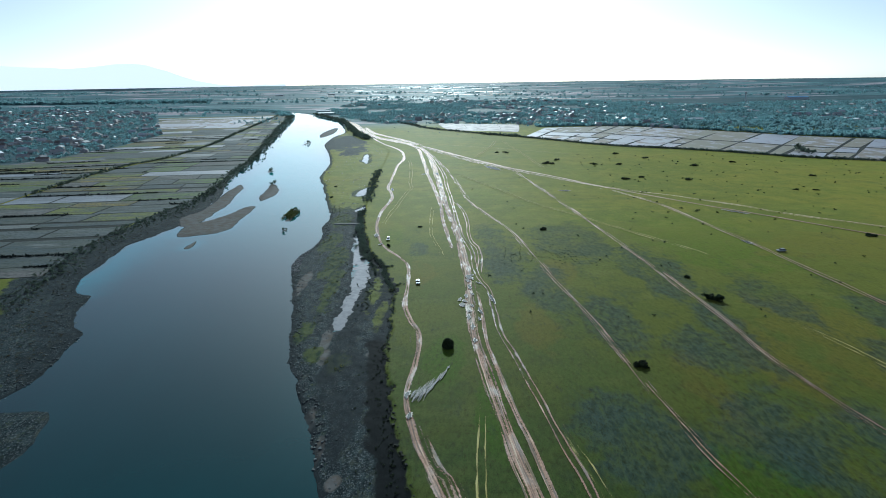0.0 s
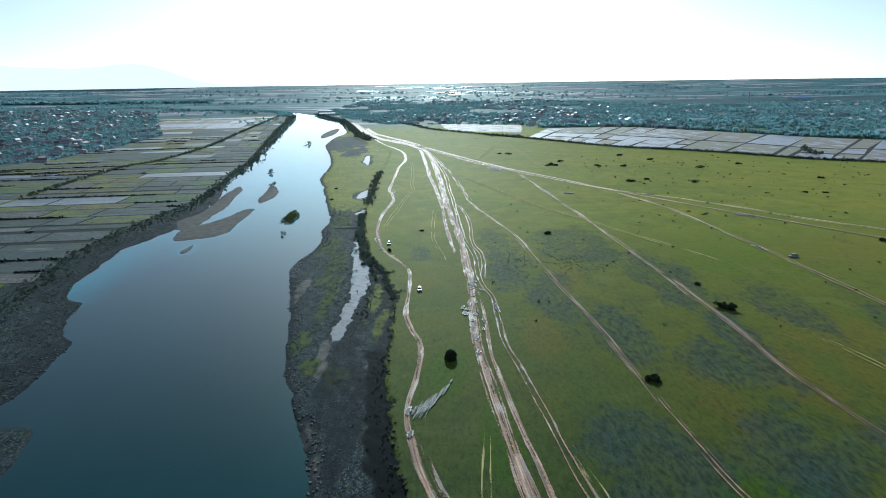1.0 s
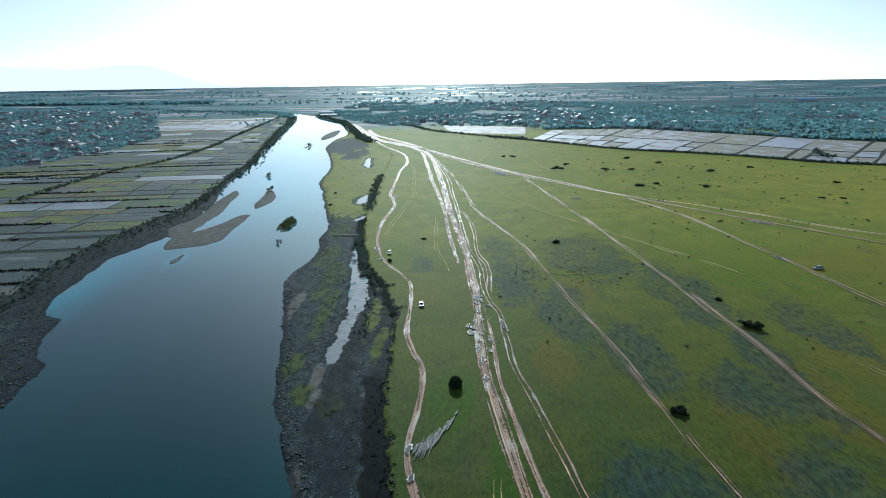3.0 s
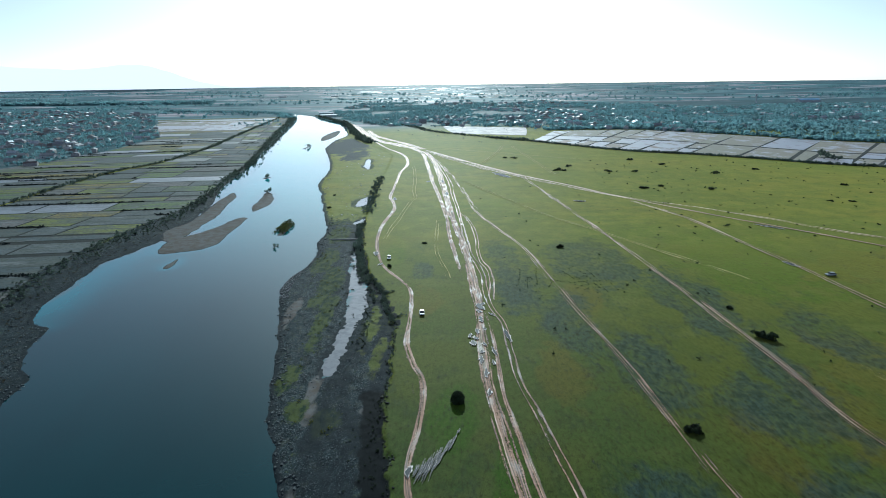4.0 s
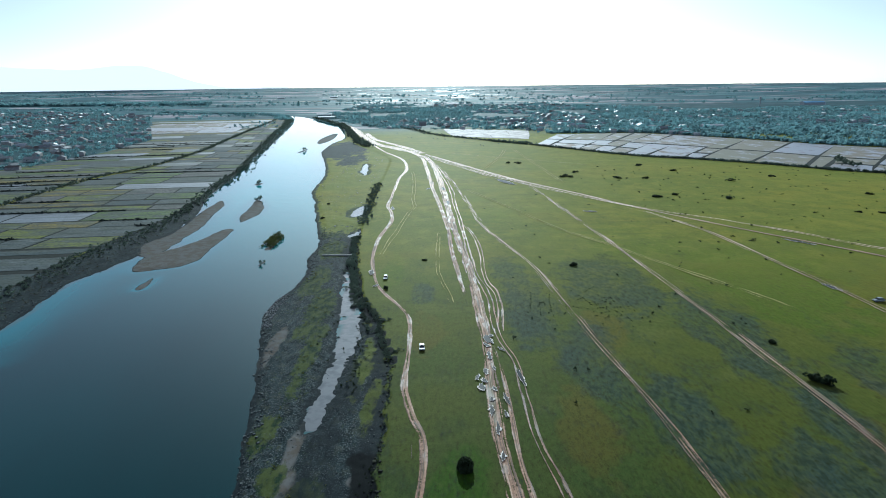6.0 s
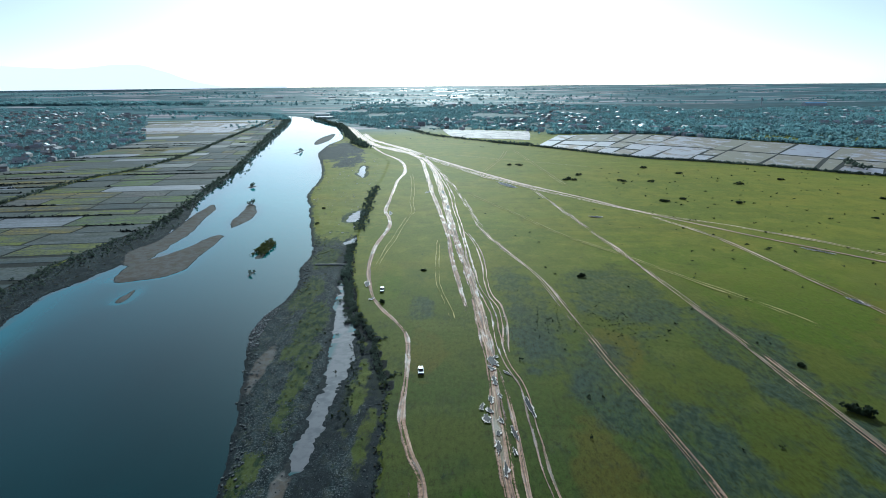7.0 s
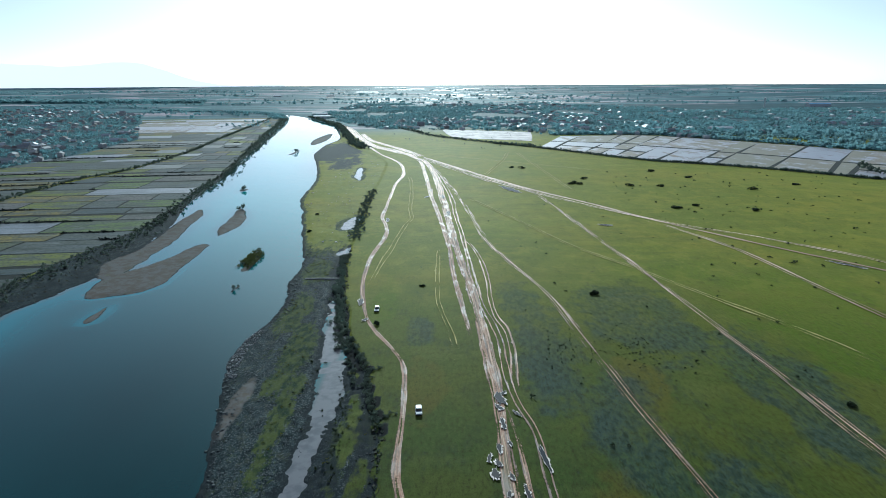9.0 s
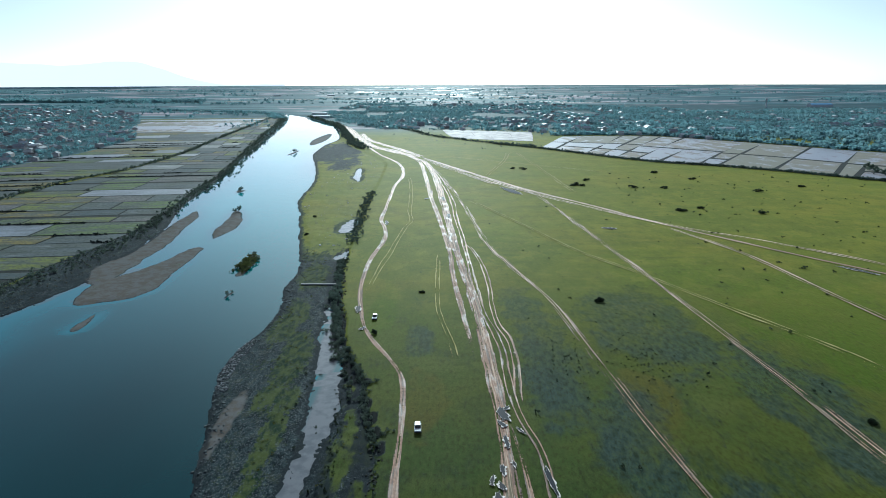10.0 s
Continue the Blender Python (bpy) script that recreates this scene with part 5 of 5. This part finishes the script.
def house_kind(w, d, tall, pitch, wall, roof, seed):
    """Meshes of a small gabled house: walls, roof, chimney, windows, door."""
    hw, hd, e = w / 2, d / 2, 0.5
    top = tall + pitch
    walls = ([(-hw, -hd, 0), (hw, -hd, 0), (hw, hd, 0), (-hw, hd, 0), (-hw, -hd, tall), (hw, -hd, tall), (hw, hd, tall), (-hw, hd, tall), (-hw, 0, top), (hw, 0, top)],
             [(0, 1, 5, 4), (2, 3, 7, 6), (1, 2, 6, 9, 5), (3, 0, 4, 8, 7)])
    s = pitch / hd
    roof_v, roof_f = [], []
    for sign in (-1, 1):
        at = len(roof_v)
        for lift_z in (0.05, 0.22):
            roof_v += [(-hw - e, sign * (hd + e), tall - s * e + lift_z), (hw + e, sign * (hd + e), tall - s * e + lift_z), (hw + e, 0, top + lift_z), (-hw - e, 0, top + lift_z)]
        roof_f += [tuple(at + i for i in q) for q in ((0, 3, 2, 1), (4, 5, 6, 7), (0, 1, 5, 4), (1, 2, 6, 5), (3, 0, 4, 7))]
    chim = block(hw * 0.4, hw * 0.4 + 0.6, -0.3, 0.3, top - 0.5, top + 1.0)
    win = block(-0.6, 0.6, -0.06, 0.06, 1.0, 2.3)
    return (mesh_of("wall", *walls, wall), mesh_of("roof", roof_v, roof_f, roof), mesh_of("chimney", *chim, M_CONCRETE), mesh_of("window", *win, M_WINDOW), w, d)


def house(kind, x, y, turn, label, group, category="house"):
    wall, roof, chimney, window, w, d = kind
    root = new("house")
    root.matrix_world = pose(x, y, ground_z(x, y) - 0.1, 0, 0, turn)
    part("wall", wall, root)
    top = part("roof", roof, root)
    part("chimney", chimney, top)
    for k in (-0.28, 0.28):
        part("window", window, root, at=(k * w, -d / 2 - 0.02, 0))
    return tagged(root, label, category, group)


KINDS = [(house_kind(11, 8, 3.4, 2.4, M_PLASTER, M_TIN, 1), "plastered village house with a shiny tin roof"), (house_kind(13, 9, 5.6, 2.6, M_PLASTER_GREY, M_SLATE, 2), "two-storey grey house with a dull roof"),
         (house_kind(10, 7, 3.0, 2.2, M_PLASTER_GREY, M_TILE, 3), "small house with a brown tiled roof"), (house_kind(16, 9, 3.6, 2.0, M_PLASTER, M_SLATE, 4), "long pale house with a grey roof"),
         (house_kind(7, 5, 2.4, 1.2, M_CONCRETE, M_TIN, 5), "low outbuilding with a tin roof")]
rng = np.random.default_rng(91)
for spots, group in ((WEST_HOUSES, "houses of the west village"), (EAST_HOUSES, "houses of the far village")):
    for x, y, u in spots:
        kind, label = KINDS[rng.integers(len(KINDS))]
        house(kind, x, y, rng.choice([8, 98, 188, 278]) + rng.normal(0, 9), label, group)


def far_roofs(spots, materials, label, seed):
    """Small gabled houses among distant trees, too many to count."""
    rng = np.random.default_rng(seed)
    v, f, m = [], [], []
    for x, y, _ in spots:
        w, d, tall, pitch = rng.uniform(3.5, 7), rng.uniform(2.8, 4.5), rng.uniform(2.6, 4.5), rng.uniform(1.2, 2.2)
        a, at, h = rng.choice([0.1, 1.67]) + rng.normal(0, 0.25), len(v), ground_z(x, y)
        c, n = math.cos(a), math.sin(a)
        for px, py, pz in [(-w, -d, 0), (w, -d, 0), (w, d, 0), (-w, d, 0), (-w, -d, tall), (w, -d, tall), (w, d, tall), (-w, d, tall), (-w, 0, tall + pitch), (w, 0, tall + pitch)]:
            v.append((x + px * c - py * n, y + px * n + py * c, h + pz))
        k = int(rng.integers(1, len(materials)))
        for face, mat in (((0, 1, 5, 4), 0), ((2, 3, 7, 6), 0), ((1, 2, 6, 9, 5), 0), ((3, 0, 4, 8, 7), 0), ((4, 5, 9, 8), k), ((6, 7, 8, 9), k)):
            f.append(tuple(at + i for i in face))
            m.append(mat)
    me = mesh_of("far_houses", v, f, materials)
    me.polygons.foreach_set("material_index", m)
    return tagged(new("far_houses", me), label, "houses", kind="stuff")


far_roofs(fill(1500, -1400, -440, 680, 2050, lambda x, y: inside(x, y, VILLAGE_WEST), 192, 0, 1)[:330], [M_PLASTER_GREY, M_TIN, M_SLATE, M_TILE, M_SLATE], "many small grey-roofed village houses among trees", 193)
far_roofs(fill(2600, -330, 1800, 1000, 2450, lambda x, y: east_of_paddies(x, y) & (waver(x, y, 260, 43) > -0.4) & ((x < 380) | (np.sin(12.9 * x + 7.1 * y) > 0.8)), 194, 0, 1)[:430], [M_PLASTER, M_TIN, M_SLATE, M_TIN, M_TILE], "many small pale village houses among woods", 195)
HALL = house_kind(70, 24, 8, 3.5, M_PLASTER, M_BLUE, 7)
house(HALL, 1160, 2120, 5, "large hall with a bright blue roof", "", "hall")
SHED = house_kind(38, 14, 5, 2.0, M_PLASTER, M_TIN, 8)
for x, y, turn in ((620, 905, 12), (668, 930, 12), (460, 1180, 5), (880, 1240, 8), (820, 1010, -5), (-860, 3300, 0), (-600, 3350, 4), (-300, 1590, 10), (-330, 1720, 0)):
    house(SHED, x, y, turn, "long white shed with a tin roof", "sheds on the plain", "shed")


def water_tower(x, y):
    root = new("water_tower")
    root.location = (x, y, ground_z(x, y))
    ring = lambda r, z: [(r * math.cos(k * math.pi / 6), r * math.sin(k * math.pi / 6), z) for k in range(12)]
    tube = lambda rows: (sum((ring(r, z) for r, z in rows), []), [(12 * j + k, 12 * j + (k + 1) % 12, 12 * j + 12 + (k + 1) % 12, 12 * j + 12 + k) for j in range(len(rows) - 1) for k in range(12)])
    part("shaft", mesh_of("shaft", *tube([(2.4, 0), (1.9, 10), (1.8, 20)]), M_PLASTER), root)
    part("tank", mesh_of("tank", *tube([(1.8, 20), (3.6, 22.5), (3.7, 27), (0.3, 29.5)]), M_PLASTER), root, "pale round tank")
    return tagged(root, "tall pale concrete water tower among trees", "water tower")


water_tower(985, 2105)


# ---- cars ----
def car(x, y, turn, paint, label, tall=1.0):
    root = new("car")
    root.matrix_world = pose(x, y, ground_z(x, y) + 0.03, 0, 0, turn)
    half = 0.88
    side = [(-2.15, 0.35), (-2.2, 0.62), (-2.1, 0.86), (-1.2, 0.96), (1.35, 0.98), (2.05, 0.92), (2.15, 0.6), (2.1, 0.35)]
    n = len(side)
    v = [(s * half * (0.93 if z > 0.8 else 1.0), -p, z) for s in (-1, 1) for p, z in side]
    f = [tuple(range(n)), tuple(range(2 * n - 1, n - 1, -1))] + [(i, n + i, n + (i + 1) % n, (i + 1) % n) for i in range(n)]
    part("body", mesh_of("body", v, f, paint), root)
    lo, hi = 0.95, 0.95 + 0.5 * tall
    cab = [(-1.15, lo), (-0.45, hi), (1.25, hi), (1.85, lo)]
    v = [(s * (0.80 if z == lo else 0.66), -p, z) for s in (-1, 1) for p, z in cab]
    part("windows", mesh_of("windows", v, [(0, 1, 2, 3), (7, 6, 5, 4), (0, 4, 5, 1), (2, 6, 7, 3), (0, 3, 7, 4)], M_GLASS), root, "dark glass")
    v, f = block(-0.67, 0.67, -1.28, 0.48, hi - 0.02, hi + 0.05)
    part("roof", mesh_of("roof", v, f, paint), root)
    for sx in (-1, 1):
        part("headlight", mesh_of("headlight", *block(sx * 0.62 - 0.2, sx * 0.62 + 0.2, 2.10, 2.2, 0.62, 0.78), M_LAMP), root, "clear headlight lens")
        part("tail_light", mesh_of("tail_light", *block(sx * 0.66 - 0.16, sx * 0.66 + 0.16, -2.19, -2.08, 0.66, 0.84), M_TAIL), root, "red tail light")
        for sy in (-1.3, 1.35):
            ring = lambda r, u: [(u, sy + r * math.cos(k * math.pi / 8), 0.33 + r * math.sin(k * math.pi / 8)) for k in range(16)]
            a, b = sx * 0.70, sx * 0.90
            faces = [(k, (k + 1) % 16, 16 + (k + 1) % 16, 16 + k) for k in range(16)] + [(16 + k, 16 + (k + 1) % 16, 32 + (k + 1) % 16, 32 + k) for k in range(16)]
            wheel = part("wheel", mesh_of("wheel", ring(0.33, a) + ring(0.33, b) + ring(0.21, b), faces, M_RUBBER), root, "black tyre")
            part("rim", mesh_of("rim", ring(0.21, b - sx * 0.02), [tuple(range(16))], M_RIM), wheel, "silver rim")
    v, f = block(-0.84, 0.84, 2.1, 2.24, 0.36, 0.56)
    part("bumper", mesh_of("bumper", v, f, M_RUBBER), root)
    return tagged(root, label, "car", "parked cars")


car(-9.6, 246.8, 184, M_PAINT, "white car parked on grass beside the track")
car(-29, 322, 182, M_PAINT, "white car parked near a puddle", 1.1)
car(165, 288.5, 96, M_PAINT, "white car parked far out on the pasture", 1.15)


# ---- river bar details ----
def footbridge():
    root = new("sluice_wall")
    root.location = (-57.5, 362, ground_z(-57.5, 362))
    part("wall", mesh_of("wall", *block(-7.8, 7.6, -0.3, 0.3, -0.3, 0.55), M_CONCRETE), root)
    part("wing_wall", mesh_of("wing_wall", *block(7.6, 8.2, -9.5, 0.3, -0.6, 0.55), M_CONCRETE), root)
    return tagged(root, "low pale concrete wall across the damp channel", "wall")


footbridge()


def stones(name, count, keep, box, low, high, label, seed, material=M_STONE, category="stones"):
    rng = np.random.default_rng(seed)
    x, y = rng.uniform(box[0], box[1], count), rng.uniform(box[2], box[3], count)
    at = Land(x, y)
    base = np.array([(-1, -1, -1), (1, -1, -1), (1, 1, -1), (-1, 1, -1), (-0.7, -0.7, 0.8), (0.7, -0.7, 0.8), (0.7, 0.7, 0.8), (-0.7, 0.7, 0.8)])
    faces = np.array([(4, 5, 6, 7), (0, 1, 5, 4), (1, 2, 6, 5), (2, 3, 7, 6), (3, 0, 4, 7)])
    out = []
    for i in np.flatnonzero(keep(at)):
        s = low + (high - low) * rng.random() ** 3
        a = rng.uniform(0, 6.3)
        turn = np.array([(math.cos(a), -math.sin(a), 0), (math.sin(a), math.cos(a), 0), (0, 0, 1)])
        v = (base * rng.uniform(0.6, 1.2, (8, 3)) * np.array([s, s * rng.uniform(0.6, 1), s * 0.55])) @ turn.T + (x[i], y[i], at.z[i] + s * 0.2)
        out.append(v[faces])
    return tagged(new(name, quads(name, np.concatenate(out), material)), label, category, kind="stuff")


stones("shore_stones", 13000, lambda a: (a.shore > -0.1) & (a.shore < 4.5), (-76, -24, 105, 420), 0.08, 0.5, "grey boulders and cobbles along the waterline", 71)
stones("bar_stones", 3500, lambda a: (a.zone[:, 0] > 0.5) & (a.z > WATER) & (a.pool < -1.5) & (a.zone[:, 3] < 0.5) & (a.hollow < 0.2), (-75, -18, 105, 400), 0.06, 0.34, "loose stones scattered on the gravel bar", 72)
stones("shore_stones", 9000, lambda a: (a.shore > -0.8) & (a.shore < 9) & (a.z < -0.2), (-172, -98, 105, 340), 0.08, 0.5, "dark stones on the muddy far bank", 73)


M_RUBBLE = plain("grey_rubble", (0.20, 0.205, 0.21), (0.07, 0.072, 0.075), 0.9, 0.8)
M_STONE_PALE = plain("pale_stone", (0.55, 0.54, 0.51), (0.38, 0.37, 0.36), 0.8, 0.8)
stones("pale_boulders", 260, lambda a: (a.zone[:, 0] < 0.6) & (a.scarp < -3) & (a.shore > 4), (-125, -50, 400, 800), 0.2, 0.8, "pale boulders and drift debris on the grassy bar", 78, M_STONE_PALE, "boulders")
stones("shore_stones", 1300, lambda a: (a.shore > 0.2) & (a.shore < 4) & (a.z > WATER), (-74, -62, 268, 304), 0.10, 0.5, "pale grey rubble heaped on the bar's shoulder", 79, M_RUBBLE)
M_CLOD = plain("dark_damp_earth", (0.020, 0.022, 0.019), (0.042, 0.044, 0.030), 0.7, 0.9, 0, 0.1)
stones("slumped_clods", 2200, lambda a: (a.scarp > -1.6) & (a.scarp < 0.4), (-26, -1, 100, 192), 0.10, 0.6, "dark slumped clods of turf under the eroded bank", 75, M_CLOD, "earth clods")
stones("slumped_clods", 9000, lambda a: (a.scarp > -1.8) & (a.scarp < 0.4), (-60, -16, 192, 420), 0.10, 0.6, "dark slumped clods of turf along the pasture edge", 76, M_CLOD, "earth clods")


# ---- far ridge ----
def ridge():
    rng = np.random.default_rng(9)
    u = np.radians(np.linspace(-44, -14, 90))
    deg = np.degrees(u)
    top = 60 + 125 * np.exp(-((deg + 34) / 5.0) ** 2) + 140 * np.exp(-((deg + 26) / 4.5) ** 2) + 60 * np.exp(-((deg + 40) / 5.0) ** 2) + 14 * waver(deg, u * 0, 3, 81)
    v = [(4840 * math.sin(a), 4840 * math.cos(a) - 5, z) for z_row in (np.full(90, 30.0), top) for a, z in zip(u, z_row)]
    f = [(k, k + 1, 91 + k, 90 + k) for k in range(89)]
    return tagged(new("backdrop", mesh_of("backdrop", v, f, M_RIDGE_GLOW, True)), "pale blue mountain ridge on the horizon", "mountains", kind="structure")


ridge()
